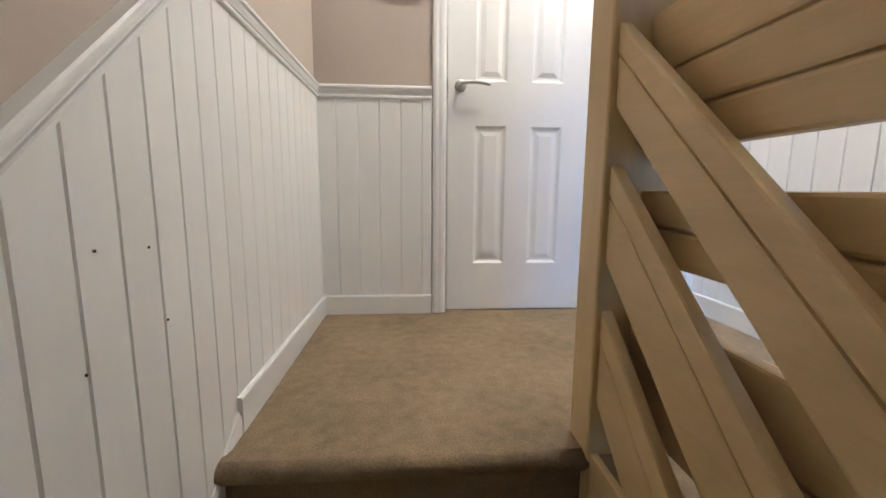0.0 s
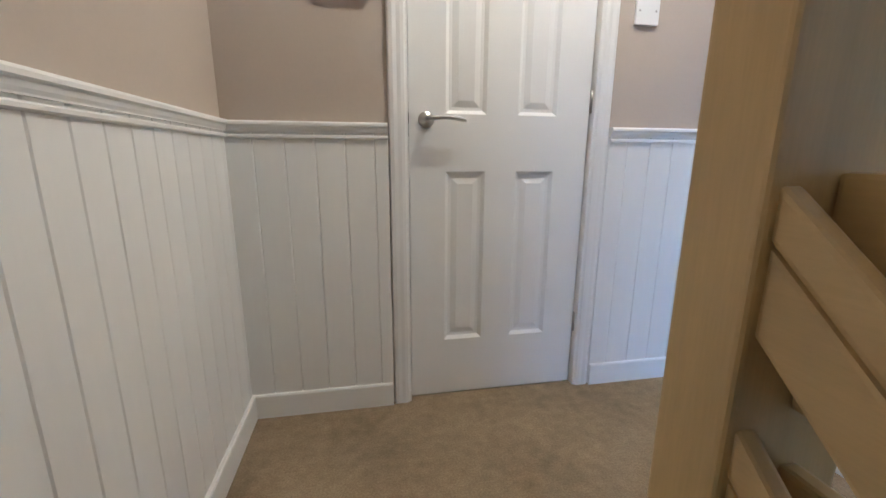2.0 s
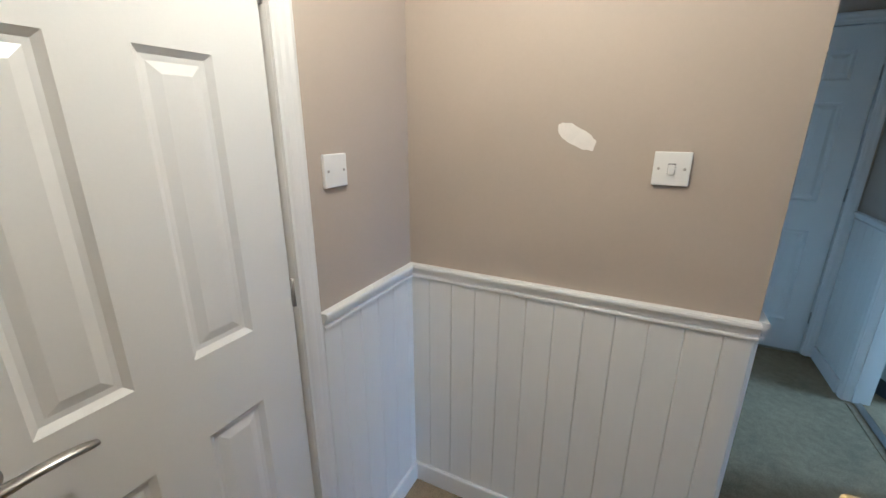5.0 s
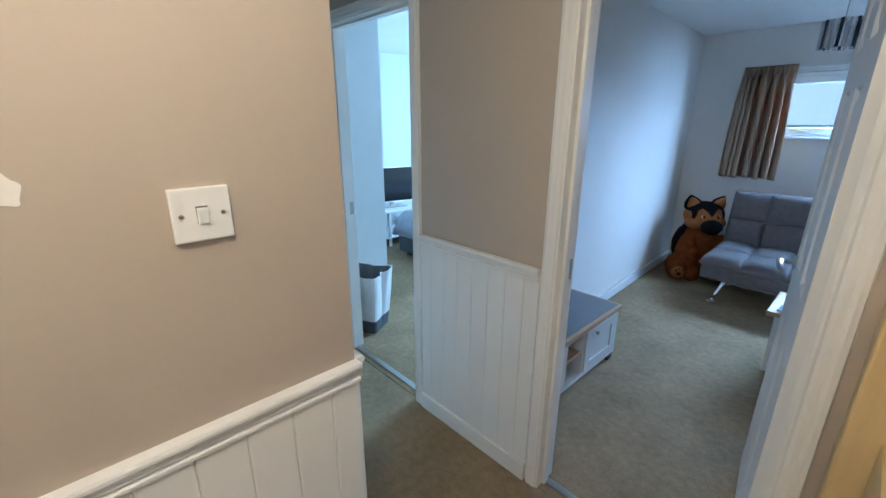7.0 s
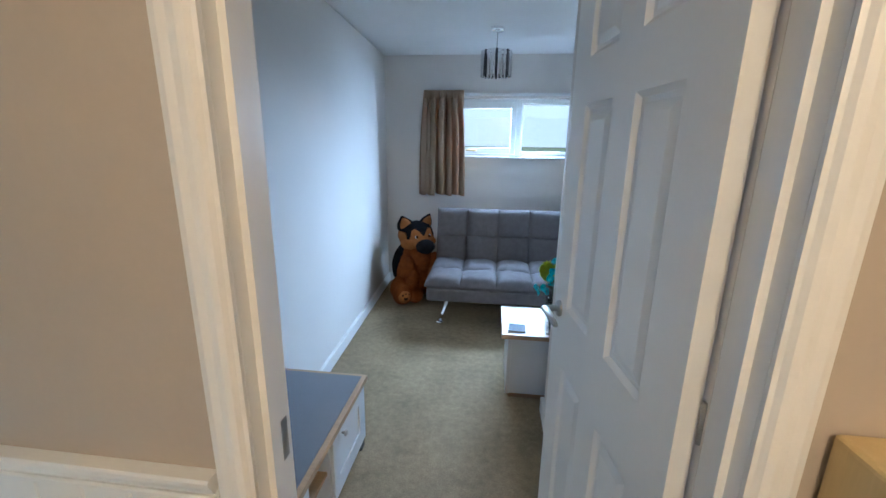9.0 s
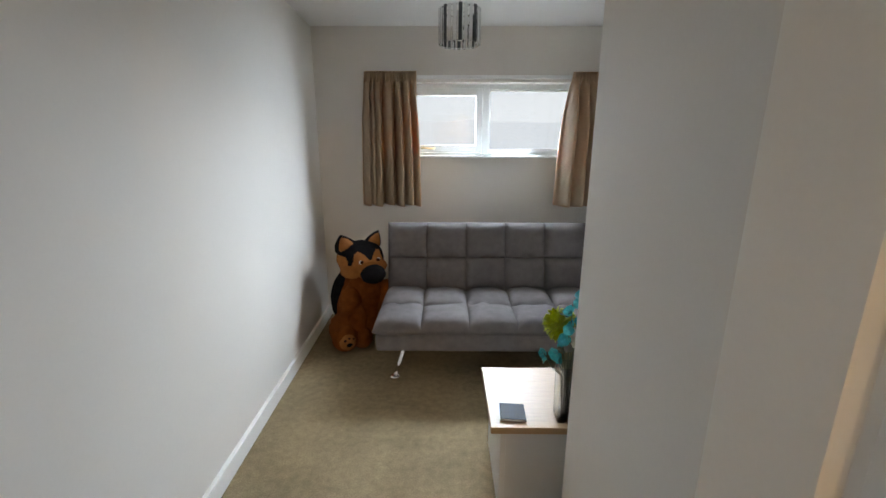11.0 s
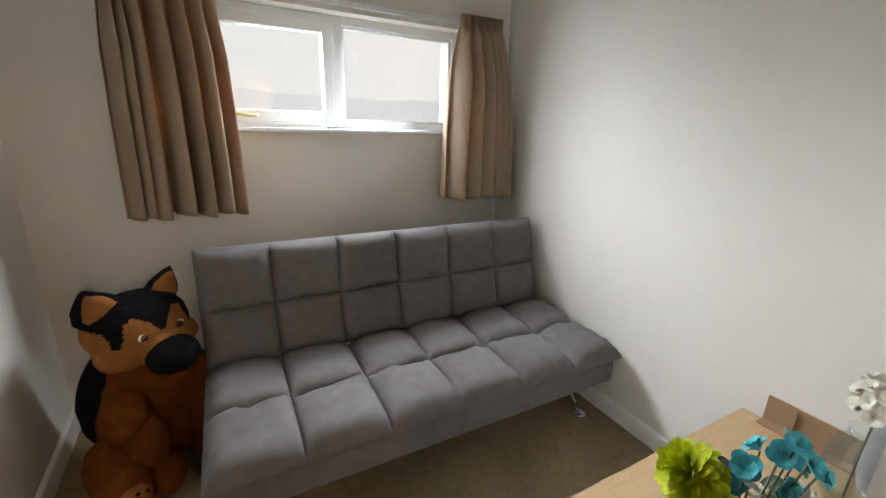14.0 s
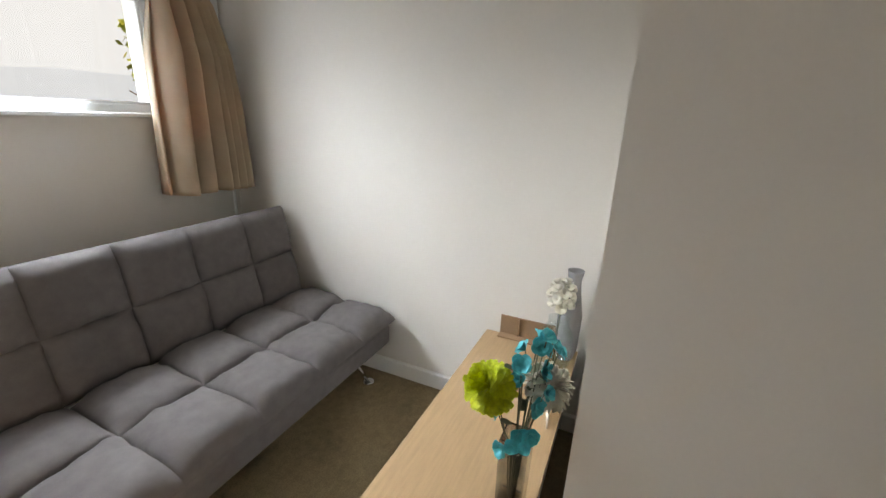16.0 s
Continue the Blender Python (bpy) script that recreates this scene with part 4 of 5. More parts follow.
# ---------- plush dog ----------
def plush_dog():
    bm = bmesh.new()
    tan, lite, blk, wht = 0, 1, 2, 3
    R = 0.05
    # trunk, dark saddle and chest
    blob(bm, (0, -0.02, 0.27), (0.175, 0.165, 0.28), (6, 0, 0), tan, 4, R)
    blob(bm, (0.0, -0.075, 0.31), (0.188, 0.145, 0.27), (8, 0, 0), blk, 4, R)
    blob(bm, (0, 0.05, 0.40), (0.13, 0.105, 0.16), (0, 0, 0), tan, 4, R)
    # head: tan face under a dark hood that comes to a point between the eyes
    hood = [(0.0, 0.10), (0.10, 0.20), (0.22, 0.46), (0.42, 0.60), (0.58, 0.48), (0.66, 0.15), (0.73, -0.22), (0.80, -0.10), (0.86, 0.35), (1.3, 0.40)]
    c, size = Vector((0, 0.0, 0.660)), (0.158, 0.150, 0.142)
    vs = blob(bm, c, size, (0, 0, 0), lite, 5, 0.03)
    for f in {f for v in vs for f in v.link_faces}:
        p = f.calc_center_median() - c
        x, y, z = abs(p.x) / size[0], p.y / size[1], p.z / size[2]
        k = next(k for k in range(len(hood) - 1) if hood[k + 1][0] >= x)
        (a, za), (b, zb) = hood[k], hood[k + 1]
        if z > za + (zb - za) * (x - a) / (b - a) + 0.06 * noise.noise(p * 90) or (y < -0.38 and z > -0.45):
            f.material_index = blk
    for s in (-1, 1):
        blob(bm, (s * 0.085, 0.045, 0.595), (0.078, 0.090, 0.068), (0, 0, 0), lite, 3, R)
        # ears: pointed black shells with a tan lining, held up and out
        for wide, tall, thick, mi, dy in ((0.068, 0.088, 0.026, blk, 0.0), (0.050, 0.070, 0.021, lite, 0.015)):
            vs = blob(bm, (0, 0, 0), (1, 1, 1), (0, 0, 0), mi, 3)
            lean = pose(s * 0.108, 0.0 + dy, 0.785, -6, s * 20, s * -12)
            for v in vs:
                k = 0.5 + 0.5 * v.co.z
                v.co = lean @ Vector((v.co.x * wide * (1.35 * (1 - k) ** 0.55 + 0.10), v.co.y * thick * (1.2 - 0.8 * k) - 0.010 * (v.co.x ** 2), v.co.z * tall))
        blob(bm, (s * 0.060, 0.136, 0.668), (0.0150, 0.010, 0.0150), (0, 0, 0), wht, 2)
        blob(bm, (s * 0.058, 0.142, 0.669), (0.0130, 0.009, 0.0135), (0, 0, 0), 4, 2)
        # arms hang down the chest, hind legs lie forward with the soles up
        blob(bm, (s * 0.120, 0.075, 0.34), (0.075, 0.085, 0.15), (-20, s * 8, 0), tan, 4, R)
        blob(bm, (s * 0.105, 0.125, 0.20), (0.065, 0.075, 0.15), (-10, s * -4, 0), tan, 4, R)
        blob(bm, (s * 0.095, 0.165, 0.085), (0.068, 0.090, 0.082), (0, 0, 0), tan, 3, R)
        blob(bm, (s * 0.165, 0.040, 0.125), (0.095, 0.150, 0.125), (0, 0, s * -16), tan, 4, R)
        blob(bm, (s * 0.200, 0.150, 0.105), (0.085, 0.085, 0.105), (-12, 0, s * -12), tan, 4, R)
        blob(bm, (s * 0.212, 0.208, 0.100), (0.055, 0.034, 0.070), (-12, 0, s * -12), lite, 3, 0.03)
        for q in (-1, 0, 1):
            blob(bm, (s * 0.214 + q * 0.026, 0.238, 0.140 - abs(q) * 0.010), (0.010, 0.008, 0.012), (0, 0, 0), blk, 1)
        blob(bm, (s * 0.214, 0.243, 0.092), (0.020, 0.008, 0.016), (0, 0, 0), blk, 2)
    blob(bm, (0, 0.110, 0.60), (0.095, 0.075, 0.075), (0, 0, 0), lite, 3, R)
    blob(bm, (0, 0.180, 0.576), (0.080, 0.085, 0.072), (0, 0, 0), blk, 4, 0.04)
    # uneven pile
    for v in bm.verts:
        n = noise.noise(v.co * 55) * 0.0045 + noise.noise(v.co * 120) * 0.003
        v.co += v.normal * n if v.normal.length else Vector()
    single("plush_dog", bm, [M_TAN, M_TANL, M_BLKP, M_PLAST, mat("brown_eye", (0.05, 0.015, 0.005), 0.1)], "large sitting plush dog in tan and black beside the sofa", "plush toy", m=pose(2.100, -3.255, 0.0, 0, 0, 39) @ Matrix.Diagonal((1.13, 1.04, 0.955, 1)))


plush_dog()


# ---------- low television cabinet ----------
def tv_cabinet():
    x0, x1, y0, y1 = 1.958, 2.37, -1.125, -0.10
    t = thing("tv_cabinet", ((x0 + x1) / 2, (y0 + y1) / 2, 0), "low white cabinet with a grey top and oak edges", "cabinet")
    cx, cy = (x0 + x1) / 2, (y0 + y1) / 2
    w, l = x1 - x0, y1 - y0
    a, b, c, d = -w / 2, w / 2, -l / 2, l / 2
    body = boxes((a, b, c, c + 0.02, 0.05, 0.362), (a, b, d - 0.02, d, 0.05, 0.362), (a, b, c + 0.02, d - 0.02, 0.05, 0.07), (b - 0.012, b, c + 0.02, d - 0.02, 0.07, 0.362), (a + 0.01, b - 0.012, c + 0.405, c + 0.423, 0.07, 0.362), (a + 0.01, b - 0.012, d - 0.423, d - 0.405, 0.07, 0.362), (a, a + 0.018, c + 0.02, d - 0.02, 0.342, 0.362))
    part("body", body, M_UNIT, t)
    part("shelf", boxes((a + 0.02, b - 0.012, c + 0.424, d - 0.424, 0.20, 0.216)), M_OAK, t)
    part("top", soft(boxes((a - 0.016, b + 0.005, c - 0.016, d + 0.016, 0.363, 0.389)), 0.003), M_OAK, t, "oak edged top")
    part("top_inlay", soft(boxes((a + 0.008, b, c + 0.004, d - 0.004, 0.388, 0.3915)), 0.001, 1), M_GREYP, t, "grey painted top surface")
    for s0, s1 in ((c + 0.022, c + 0.404), (d - 0.404, d - 0.022)):
        dr = part("door", soft(boxes((a - 0.002, a + 0.016, s0, s0 + 0.06, 0.074, 0.340), (a - 0.002, a + 0.016, s1 - 0.06, s1, 0.074, 0.340), (a - 0.002, a + 0.016, s0 + 0.06, s1 - 0.06, 0.074, 0.130), (a - 0.002, a + 0.016, s0 + 0.06, s1 - 0.06, 0.284, 0.340), (a + 0.006, a + 0.012, s0 + 0.055, s1 - 0.055, 0.125, 0.290)), 0.0015, 1), M_UNIT, t)
        ym = s0 + 0.285 if s0 < 0 else s1 - 0.285
        part("knob", lathe(bmesh.new(), [(0.006, 0), (0.006, 0.010), (0.013, 0.014), (0.014, 0.020), (0.008, 0.025)], 16), M_STEEL, dr, "dark steel knob", m=pose(a - 0.002, ym, 0.312, 0, -90, 0))
    for x in (a + 0.03, b - 0.03):
        for y in (c + 0.03, d - 0.03):
            part("foot", soft(boxes((x - 0.025, x + 0.025, y - 0.025, y + 0.025, 0, 0.05)), 0.004), M_DARK, t)


tv_cabinet()
bn = thing("small_bin", (2.26, -1.235, 0), "small round black bin behind the cabinet", "bin")
part("body", lathe(bmesh.new(), [(0.055, 0), (0.068, 0.255), (0.070, 0.262), (0.064, 0.262), (0.052, 0.01)], 28), M_BLACK, bn)
part("rim", lathe(bmesh.new(), [(0.0705, 0.252), (0.0725, 0.258), (0.0705, 0.264), (0.0695, 0.258)], 28), M_BLACK, bn)


# ---------- coffee table and what stands on it ----------
TZ = 0.428


def coffee_table():
    t = thing("coffee_table", (0.695, -1.82, 0), "long white coffee table with an oak veneer top", "table")
    part("tabletop", soft(boxes((-0.583, 0.587, -0.217, 0.215, TZ - 0.028, TZ)), 0.003), M_OAK, t, "oak veneer top")
    part("end_panel", soft(boxes((0.525, 0.547, -0.195, 0.195, 0.03, TZ - 0.029)), 0.002), M_UNIT, t)
    part("end_panel", soft(boxes((-0.555, -0.533, -0.195, 0.195, 0.03, TZ - 0.029)), 0.002), M_UNIT, t)
    part("side_panel", soft(boxes((-0.532, 0.524, 0.165, 0.185, 0.03, TZ - 0.029)), 0.002), M_UNIT, t)
    part("side_panel", soft(boxes((-0.532, 0.524, -0.185, -0.165, 0.03, TZ - 0.029)), 0.002), M_UNIT, t)
    part("plinth", boxes((-0.53, 0.53, -0.175, 0.178, 0, 0.03)), M_OAKD, t, "dark brown plinth")


coffee_table()

nb = thing("notebook", (1.19, -1.69, TZ), "closed dark notebook lying on the table", "notebook", rz=-4)
part("cover", soft(boxes((-0.049, 0.049, -0.05, 0.05, 0, 0.011)), 0.002), mat("dark_cover", (0.030, 0.032, 0.038), 0.6, spec=0.25), nb)
part("pages", boxes((-0.046, 0.050, -0.047, 0.0505, 0.0025, 0.0085)), M_IVORY, nb, "pale page edges")


def petal(bm, heart, base, d, w, l, cup, up):
    """A cupped petal from base along d, joined to the flower's heart where one is given."""
    d = d.normalized()
    s = d.cross(up)
    if s.length < 0.01:
        s = d.cross(Vector((1, 0, 0)))
    s.normalize()
    n = s.cross(d).normalized()
    rows = []
    for f, ww, c in ((0.15, 0.45, 0.1), (0.5, 0.95, 0.35), (0.8, 1.0, 0.2), (1.0, 0.55, -0.15)):
        p = base + d * l * f + n * cup * c
        rows.append([bm.verts.new(p + s * w * ww * q + n * cup * 0.5 * q * q) for q in (-1, 0, 1)])
    for r0, r1 in zip(rows, rows[1:]):
        for i in range(2):
            bm.faces.new((r0[i], r0[i + 1], r1[i + 1], r1[i])).smooth = True
    if heart:
        for i in range(2):
            bm.faces.new((heart, rows[0][i + 1], rows[0][i])).smooth = True


def flower(parent, name, c, aim, r, material, layers, label, rnd):
    """An open bloom of a few petals, or past three layers a ball of many short ones."""
    bm = bmesh.new()
    aim, c = Vector(aim).normalized(), Vector(c)
    heart = bm.verts.new(c)
    t1 = aim.cross(Vector((0.3, 0.2, 1))).normalized()
    t2 = aim.cross(t1)
    if layers > 3:
        n = layers * 24
        for k in range(n):
            u = 1 - 2 * (k + 0.5) / n
            a = 2.39996 * k + rnd.uniform(-0.15, 0.15)
            d = aim * u + (t1 * math.cos(a) + t2 * math.sin(a)) * math.sqrt(1 - u * u)
            side = d.cross(aim + t1 * 0.01).normalized()
            petal(bm, heart, c + d * r * 0.30, d + side * rnd.uniform(-0.25, 0.25), r * 0.135, r * rnd.uniform(0.62, 0.76), r * 0.10, aim if abs(u) < 0.9 else t1)
    else:
        for j in range(layers):
            tilt = radians(30 + 48 * (j + 0.3) / layers)
            for k in range(5):
                a = 2 * math.pi * (k + 0.5 * (j % 2)) / 5 + rnd.uniform(-0.15, 0.15)
                d = aim * math.cos(tilt) + (t1 * math.cos(a) + t2 * math.sin(a)) * math.sin(tilt)
                petal(bm, heart, c, d, r * 0.46, r * rnd.uniform(0.85, 1.15), r * 0.22, aim)
    return part(name, bm, material, parent, label)


def bouquet():
    rnd = random.Random(11)
    bx, by = 0.994, -1.668
    v = thing("vase", (bx, by, TZ), "tall square smoked glass vase", "vase")
    bm = bmesh.new()
    rings = []
    for w, z in ((0.034, 0.0), (0.037, 0.226), (0.033, 0.226), (0.030, 0.022)):
        rings.append([bm.verts.new((sx * w, sy * w, z)) for sx, sy in ((-1, -1), (1, -1), (1, 1), (-1, 1))])
    for a, b in zip(rings, rings[1:]):
        for k in range(4):
            bm.faces.new((a[k], a[(k + 1) % 4], b[(k + 1) % 4], b[k]))
    bm.faces.new(rings[0][::-1])
    bm.faces.new(rings[-1])
    part("glass", bm, M_VASE, v)
    f = thing("bouquet", (bx, by, TZ + 0.024), "artificial flowers in teal, lime and ivory in a vase", "flowers")
    heads = [("lime_pompon", (0.016, -0.077, 0.328), (0.6, -0.3, 0.5), 0.068, M_LIME, 8, "lime green pompon flower"),
             ("ivory_flower", (-0.045, 0.052, 0.335), (-0.2, 0.3, 0.8), 0.062, M_IVORY, 7, "ivory pompon flower")]
    for c, aim, r in (((0.0, 0.012, 0.515), (0.3, 0.2, 0.8), 0.026), ((-0.012, 0.0, 0.485), (0.8, 0.3, 0.4), 0.030), ((-0.055, -0.01, 0.475), (-0.5, 0.4, 0.6), 0.026), ((0.005, -0.025, 0.42), (0.7, 0.1, 0.5), 0.032), ((-0.02, 0.02, 0.40), (0.2, 0.9, 0.3), 0.033), ((-0.035, -0.03, 0.44), (0.1, -0.7, 0.6), 0.028), ((0.03, 0.03, 0.33), (0.5, 0.8, 0.2), 0.032), ((0.055, 0.035, 0.265), (0.8, 0.5, 0.1), 0.030), ((0.03, 0.01, 0.235), (0.9, 0.3, 0.1), 0.030), ((0.01, -0.045, 0.255), (0.2, -0.9, 0.2), 0.028), ((0.105, 0.035, 0.27), (0.9, 0.3, 0.3), 0.021), ((-0.01, -0.02, 0.36), (0.6, -0.4, 0.5), 0.030), ((-0.07, 0.01, 0.42), (-0.7, 0.5, 0.4), 0.028), ((0.088, 0.005, 0.245), (0.9, 0.1, 0.3), 0.024), ((0.072, -0.02, 0.215), (0.8, -0.4, 0.1), 0.026), ((0.03, 0.045, 0.38), (0.4, 0.9, 0.3), 0.026), ((-0.03, 0.03, 0.475), (0.1, 0.8, 0.6), 0.022), ((-0.04, 0.045, 0.455), (-0.2, 0.9, 0.4), 0.025)):
        lift = max(0.0, c[2] - 0.30)
        heads.append(("teal_flower", (c[0] - 0.05 * lift, c[1] + 0.13 * lift, c[2] - 0.15 * lift), aim, r * 0.92, M_TEAL, 2, "teal cloth flower"))
    for name, c, aim, r, m, ly, lab in heads:
        flower(f, name, c, aim, r, m, ly, lab, rnd)
        st = bmesh.new()
        x, y, z = c
        tube(st, [(x * 0.12, y * 0.12, 0.0), (x * 0.25, y * 0.25, 0.16), (x * 0.7, y * 0.7, z * 0.8), (x, y, z)], 0.0017, 6)
        part("stem", st, M_STEM, f)
    for k in range(9):
        bm = bmesh.new()
        z = rnd.uniform(0.2, 0.42)
        a = rnd.uniform(0, 6.28)
        petal(bm, None, Vector((0.015 * math.cos(a), 0.015 * math.sin(a), z)), Vector((math.cos(a), math.sin(a), 0.5)), 0.012, 0.04, 0.006, Vector((0, 0, 1)))
        part("leaf", bm, M_STEM, f)


bouquet()


def far_table_things():
    # an open-fronted card tray against the wall
    t = thing("card_tray", (0.145, -1.80, TZ), "shallow brown wooden tray standing against the wall", "tray")
    part("back_board", soft(boxes((-0.035, -0.027, -0.17, 0.17, 0, 0.098)), 0.001, 1), M_OAKD, t)
    part("base", boxes((-0.027, 0.015, -0.17, 0.17, 0, 0.006)), M_OAKD, t)
    part("divider", boxes((-0.027, -0.018, -0.085, -0.079, 0.006, 0.09)), M_OAKD, t)
    j = thing("glass_jar", (0.30, -1.685, TZ), "rounded clear glass jar holding white blooms", "jar")
    part("glass", lathe(bmesh.new(), [(0.045, 0), (0.062, 0.03), (0.070, 0.10), (0.062, 0.17), (0.040, 0.215), (0.042, 0.235), (0.038, 0.235), (0.036, 0.215), (0.058, 0.17), (0.066, 0.10), (0.058, 0.033), (0.02, 0.006)], 28), M_GLASS, j)
    rnd = random.Random(4)
    b = thing("white_blooms", (0.30, -1.685, TZ + 0.012), "cluster of small white cloth blooms in a jar", "flowers")
    for k in range(22):
        u, a = 1 - 1.7 * (k + 0.5) / 22, 2.39996 * k
        q = math.sqrt(max(0, 1 - u * u))
        c = (0.036 * q * math.cos(a), 0.036 * q * math.sin(a), 0.315 + 0.060 * u)
        flower(b, "bloom", c, (c[0], c[1], 0.03 + 0.03 * u), 0.026, M_IVORY, 2, "", rnd)
    part("stem", tube(bmesh.new(), [(0, 0, 0), (0.005, 0, 0.15), (0, 0.005, 0.30)], 0.003, 6), M_STEM, b)
    g = thing("stone_vase", (0.185, -1.655, TZ), "tall grey stoneware vase with a flared neck", "vase")
    M_ST = mat("grey_stoneware", (0.22, 0.205, 0.205), 0.6, var=0.1, scale=30)
    part("body", lathe(bmesh.new(), [(0.035, 0), (0.048, 0.05), (0.05, 0.2), (0.032, 0.31), (0.026, 0.36), (0.034, 0.405), (0.031, 0.405), (0.022, 0.36), (0.02, 0.3)], 28), M_ST, g)
    p = thing("card_note", (0.62, -1.645, TZ), "small white folded card standing on the table", "card", rz=12)
    part("leaf_front", boxes((-0.05, 0.05, -0.0018, -0.0006, 0, 0.075)), M_IVORY, p)
    part("leaf_back", boxes((-0.05, 0.05, 0.0006, 0.0018, 0, 0.075)), M_IVORY, p)


far_table_things()


# ---------- study pendant ----------
def study_pendant():
    t = thing("pendant_light", (1.385, -2.75, H), "chrome drum pendant with hanging bars, unlit", "ceiling light")
    part("ceiling_rose", lathe(bmesh.new(), [(0.046, 0), (0.046, -0.018), (0.040, -0.024), (0.008, -0.026)], 28), M_CHROME, t)
    part("cord", tube(bmesh.new(), [(0, 0, -0.02), (0, 0, -0.19)], 0.003, 8), M_STEEL, t)
    part("holder", lathe(bmesh.new(), [(0.018, -0.17), (0.020, -0.20), (0.018, -0.24)], 16), M_PLAST, t)
    part("bulb", lathe(bmesh.new(), [(0.013, -0.235), (0.018, -0.255), (0.030, -0.285), (0.028, -0.305), (0.008, -0.318)], 18), M_PLAST, t, "unlit white bulb")
    for z in (-0.166, -0.335):
        bm = bmesh.new()
        n = 40
        pts = [(0.108 * math.cos(2 * math.pi * k / n), 0.108 * math.sin(2 * math.pi * k / n), z) for k in range(n + 1)]
        tube(bm, pts, 0.0035, 8)
        part("ring", bm, M_CHROME, t)
    for a in (0, 120, 240):
        part("spoke", tube(bmesh.new(), [(0, 0, -0.168), (0.106 * math.cos(radians(a)), 0.106 * math.sin(radians(a)), -0.166)], 0.0025, 6), M_CHROME, t)
    n = 24
    dark = mat("dark_chrome", (0.10, 0.10, 0.11), 0.15, metal=1.0, var=0.02)
    for k in range(n):
        a = 360 * k / n
        bm = soft(boxes((0.110, 0.115, -0.0095, 0.0095, -0.34, -0.16)), 0.001, 1)
        part("bar", bm, dark if k % 3 == 0 else M_CHROME, t, m=pose(0, 0, 0, 0, 0, a))


study_pendant()


# ---------- bedroom ----------
def bedroom():
    t = thing("waste_bin", (3.46, -0.20, 0), "white fabric bin with a dark grey base", "bin", rz=28)

    def shell(z0, z1, w0, w1, thick):
        bm = bmesh.new()
        rings = []
        for w, z in ((w0, z0), ((w0 + w1) / 2, (z0 + z1) / 2), (w1, z1), (w1 - thick, z1), (w0 - thick, z0 + thick)):
            ring = []
            for k in range(64):
                a = 2 * math.pi * k / 64
                c, s = math.cos(a), math.sin(a)
                r = w / (abs(c) ** 14 + abs(s) ** 14) ** (1 / 14)
                # soft sides: each one creased inwards at its middle, more so at the rim
                d = abs((a / (math.pi / 2) + 0.5) % 1.0 - 0.5) * 2
                r -= 0.075 * z * max(0, 1 - 2.2 * d) + 0.004 * noise.noise(Vector((c * 3, s * 3, z * 6)))
                ring.append(bm.verts.new((r * c, r * s, z + (0.012 * noise.noise(Vector((c * 2, s * 2, 9))) if z > 0.3 else 0))))
            rings.append(ring)
        for a, b in zip(rings, rings[1:]):
            for k in range(64):
                bm.faces.new((a[k], a[(k + 1) % 64], b[(k + 1) % 64], b[k]))
        bm.faces.new(rings[0][::-1])
        bm.faces.new(rings[-1])
        return bm

    part("base_band", shell(0.0, 0.10, 0.115, 0.125, 0.006), M_FELTD, t, "dark grey fabric base")
    part("body", shell(0.10, 0.45, 0.1255, 0.155, 0.006), M_FELTW, t, "white fabric sides")
    part("inner", shell(0.105, 0.445, 0.118, 0.1465, 0.004), mat("grey_lining", (0.16, 0.17, 0.18), 0.9, var=0.1), t, "grey lining")
    d = thing("tv_stand", (5.25, -1.72, 0), "white open television stand with slim legs", "stand")
    part("top", soft(boxes((-0.25, 0.25, -0.5, 0.5, 0.43, 0.455)), 0.003), M_UNIT, d)
    part("shelf", soft(boxes((-0.24, 0.24, -0.48, 0.48, 0.10, 0.12)), 0.003), M_UNIT, d)
    for x in (-0.22, 0.22):
        for y in (-0.47, -0.15, 0.15, 0.47):
            part("leg", boxes((x - 0.015, x + 0.015, y - 0.015, y + 0.015, 0, 0.43)), M_UNIT, d)
    tv = thing("television", (5.22, -1.76, 0.455), "black flat television with a thin pale bezel", "television", rz=-12)
    part("case", soft(boxes((-0.012, 0.03, -0.36, 0.36, 0.06, 0.50)), 0.003), M_PLAST, tv, "pale thin bezel")
    part("screen", boxes((-0.0135, -0.0125, -0.352, 0.352, 0.072, 0.492)), M_BLACK, tv, "dark screen")
    part("stand", soft(boxes((-0.08, 0.10, -0.17, 0.17, 0, 0.012), (0.0, 0.03, -0.03, 0.03, 0.012, 0.08)), 0.002), M_STEEL, tv)
    b = thing("bed", (4.27, -2.34, 0), "bed with a grey duvet over a dark base", "bed")
    part("bed_base", soft(boxes((-0.7, 0.42, -0.95, 0.90, 0.06, 0.30)), 0.02), M_FELTD, b, "dark fabric base")
    bm = bmesh.new()
    gx, gy = 24, 36
    grid = []
    for i in range(gx + 1):
        row = []
        for j in range(gy + 1):
            x, y = -0.74 + 1.20 * i / gx, -0.97 + 1.93 * j / gy
            e = min(x + 0.74, 0.46 - x, y + 0.97, 0.96 - y)
            z = 0.52 + 0.03 * noise.noise(Vector((x * 3, y * 3, 0))) - 0.26 * max(0, 1 - e / 0.11) ** 2
            row.append(bm.verts.new((x, y, z)))
        grid.append(row)
    for i in range(gx):
        for j in range(gy):
            bm.faces.new((grid[i][j], grid[i + 1][j], grid[i + 1][j + 1], grid[i][j + 1])).smooth = True
    o = part("duvet", bm, M_BEDDING, b, "rumpled grey duvet")
    o.modifiers.new("thickness", "SOLIDIFY").thickness = 0.03
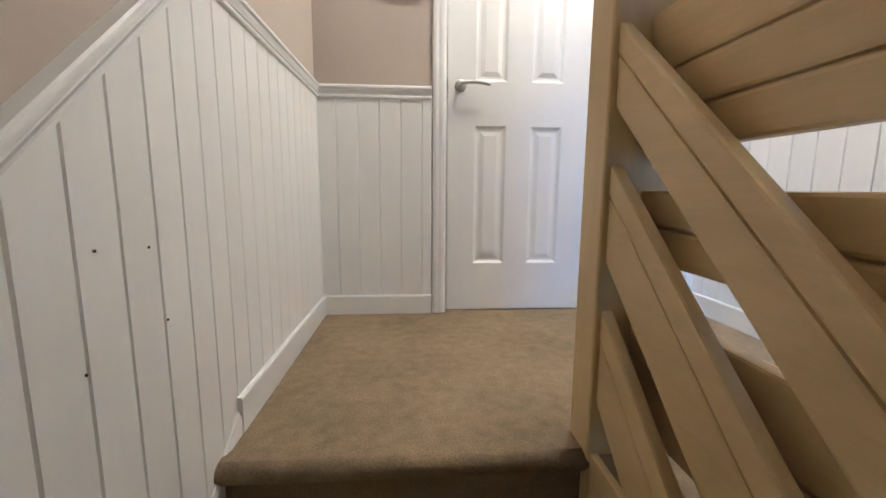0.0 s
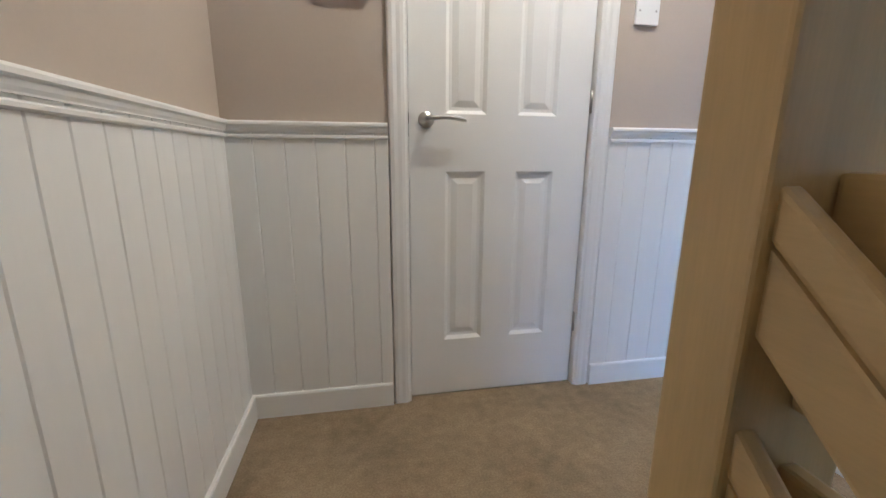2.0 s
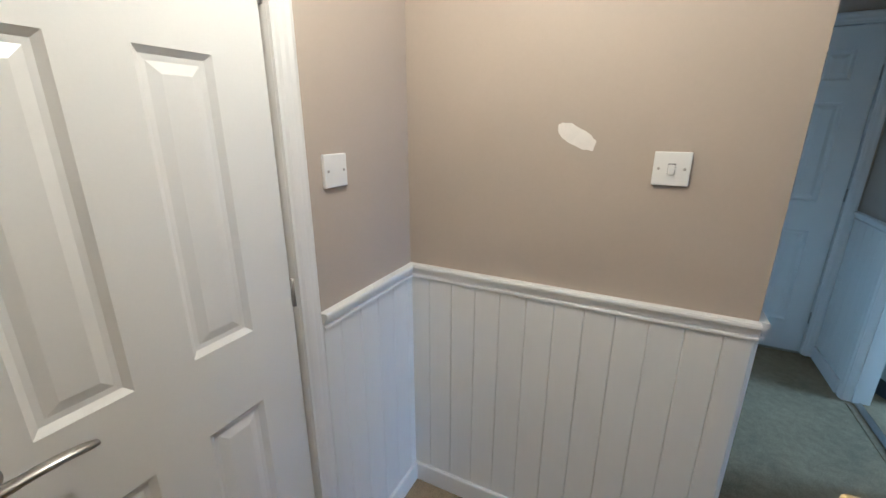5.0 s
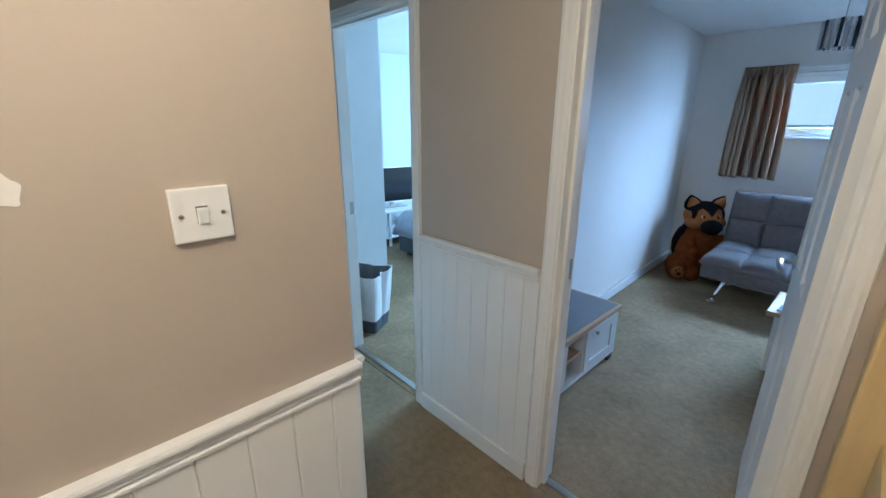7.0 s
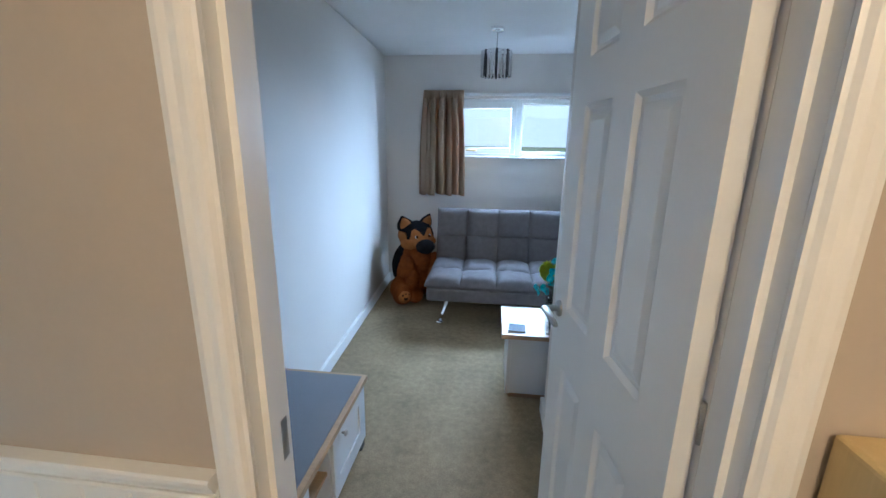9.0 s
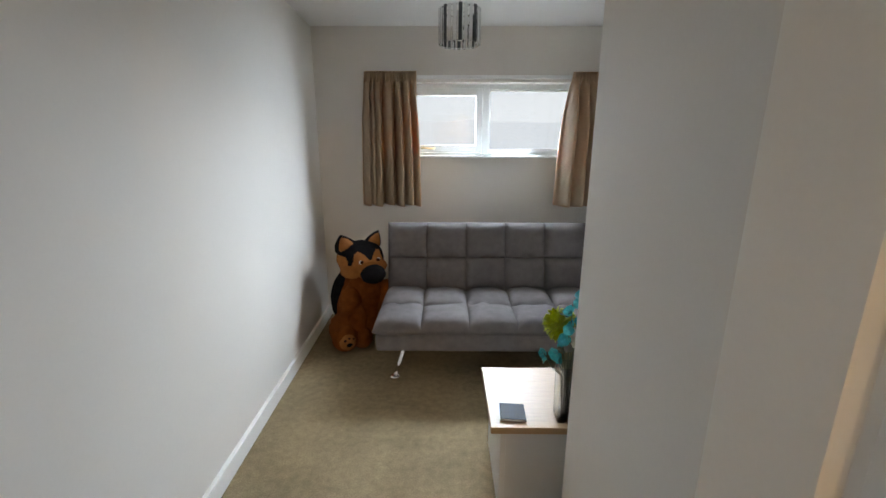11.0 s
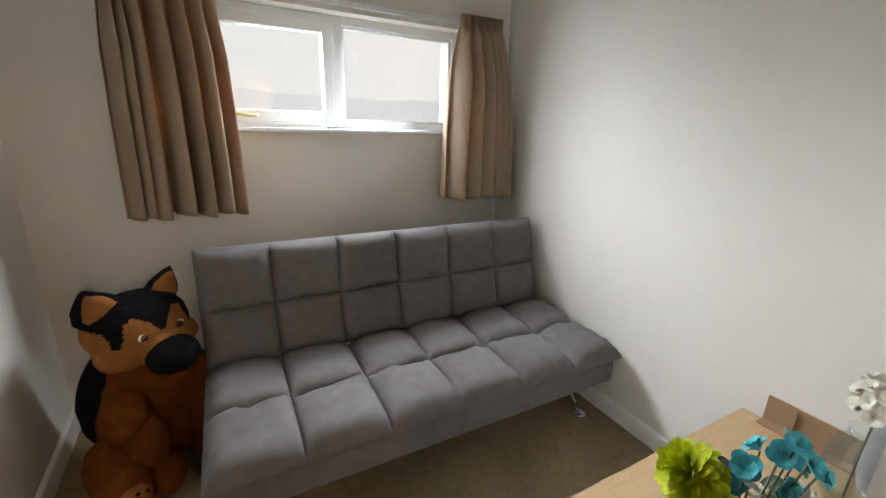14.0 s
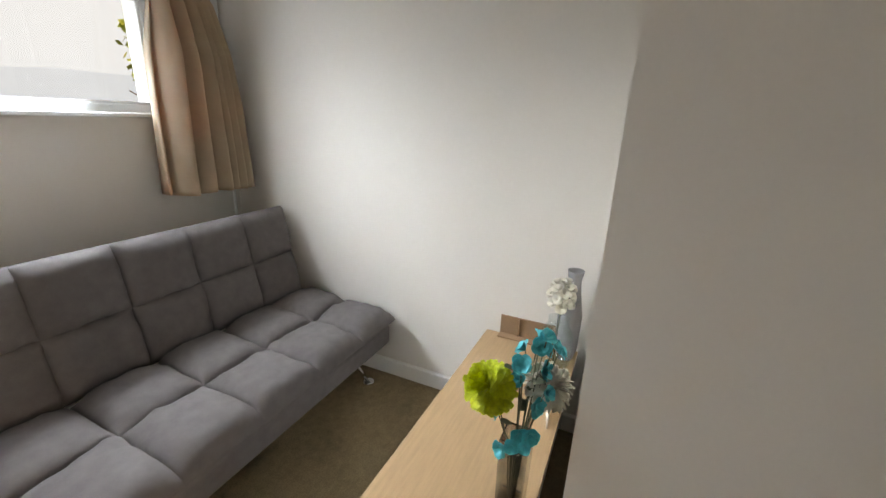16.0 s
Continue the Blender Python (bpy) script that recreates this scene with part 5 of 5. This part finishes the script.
    for x in (-0.6, 0.32):
        for y in (-0.85, 0.8):
            part("foot", boxes((x - 0.03, x + 0.03, y - 0.03, y + 0.03, 0, 0.06)), M_DARK, b)


bedroom()

# ---------- tongued planks below the dado rail ----------
PITCH, GAP = 0.0905, 0.0006


def plank_mesh(w, z0, za, zb):
    """A plank, local x along the wall, face towards -y, top cut from za to zb, chamfered edges."""
    c, t = 0.0029, T
    prof = [(0, 0), (0, -t + c), (c, -t), (w - c, -t), (w, -t + c), (w, 0)]
    bm = bmesh.new()
    lo = [bm.verts.new((x, y, z0)) for x, y in prof]
    hi = [bm.verts.new((x, y, za + (zb - za) * x / w)) for x, y in prof]
    for k in range(6):
        bm.faces.new((lo[k], lo[(k + 1) % 6], hi[(k + 1) % 6], hi[k]))
    bm.faces.new(lo[::-1])
    bm.faces.new(hi)
    return to_mesh("plank", bm, M_PLANK)


PLANKS = {}


def plank_run(wall, a, d, length, rz, first=PITCH, z0=0.06, z1=0.953, top=None, bottom=None, pitch=PITCH):
    """Planks along direction d from plan point a; top and bottom give heights that follow the stairs."""
    s, k = 0.0, 0
    while s < length - 0.004:
        w = min(first if k == 0 else pitch, length - s) - GAP
        za, zb = (top(s), top(s + w)) if top else (z1, z1)
        lo = bottom(s) if bottom else z0
        key = (round(w, 4), round(lo, 3), round(za, 3), round(zb, 3))
        if key not in PLANKS:
            PLANKS[key] = plank_mesh(w, lo, za, zb)
        ob = new("plank", PLANKS[key])
        ob.matrix_world = pose(a[0] + d[0] * (s + GAP / 2), a[1] + d[1] * (s + GAP / 2), 0, 0, 0, rz)
        ob.parent = wall
        s += w + GAP
        k += 1


plank_run(wall_end, (0.0, YE), (1, 0), DX0 - ARO - 0.002, 0, first=0.086)
plank_run(wall_end, (DX1 + ARO + 0.002, YE), (1, 0), XS - DX1 - ARO - 0.002, 0, first=0.072)
# faces that look along -x: local x runs towards -y
plank_run(wall_switch, (XS, YE), (0, -1), YE - YS, -90, first=0.083)
# faces that look along +y: local x runs towards -x
plank_run(wall_doors, (BX0 - ARO - 0.002, YM), (-1, 0), BX0 - SX1 - 2 * ARO - 0.004, 180, first=0.07)
plank_run(wall_doors, (XE, YM), (-1, 0), XE - BX1 - ARO - 0.002, 180)
plank_run(wall_hall_north, (XS, YS), (1, 0), XE - XS, 0)
# the stair side: faces +x, local x runs towards +y
YST = -1.4


def rail_at(s):
    y = YST + s
    return 0.953 if y > YBEND else 0.953 - (YBEND - y) * RAKE


def string_at(s):
    y = YST + s
    return 0.06 if y > 1.06 else -0.02 - (1.06 - y) * SLOPE


plank_run(wall_left, (0, YST), (0, 1), YE - YST - 0.012, 90, first=0.083, top=rail_at, bottom=string_at, pitch=0.0795)


# nail heads left proud on the stair wall
def nail(y, z):
    single("nail", lathe(bmesh.new(), [(0.0020, 0), (0.0023, 0.0012), (0.001, 0.002)], 8), M_DARK, "small dark nail head in a white plank", "nail", "nail heads", m=pose(T, y, z, 0, 90, 0))


for y, z in ((0.701, 0.476), (0.806, 0.466), (0.836, 0.343), (0.666, 0.328)):
    nail(y, z)
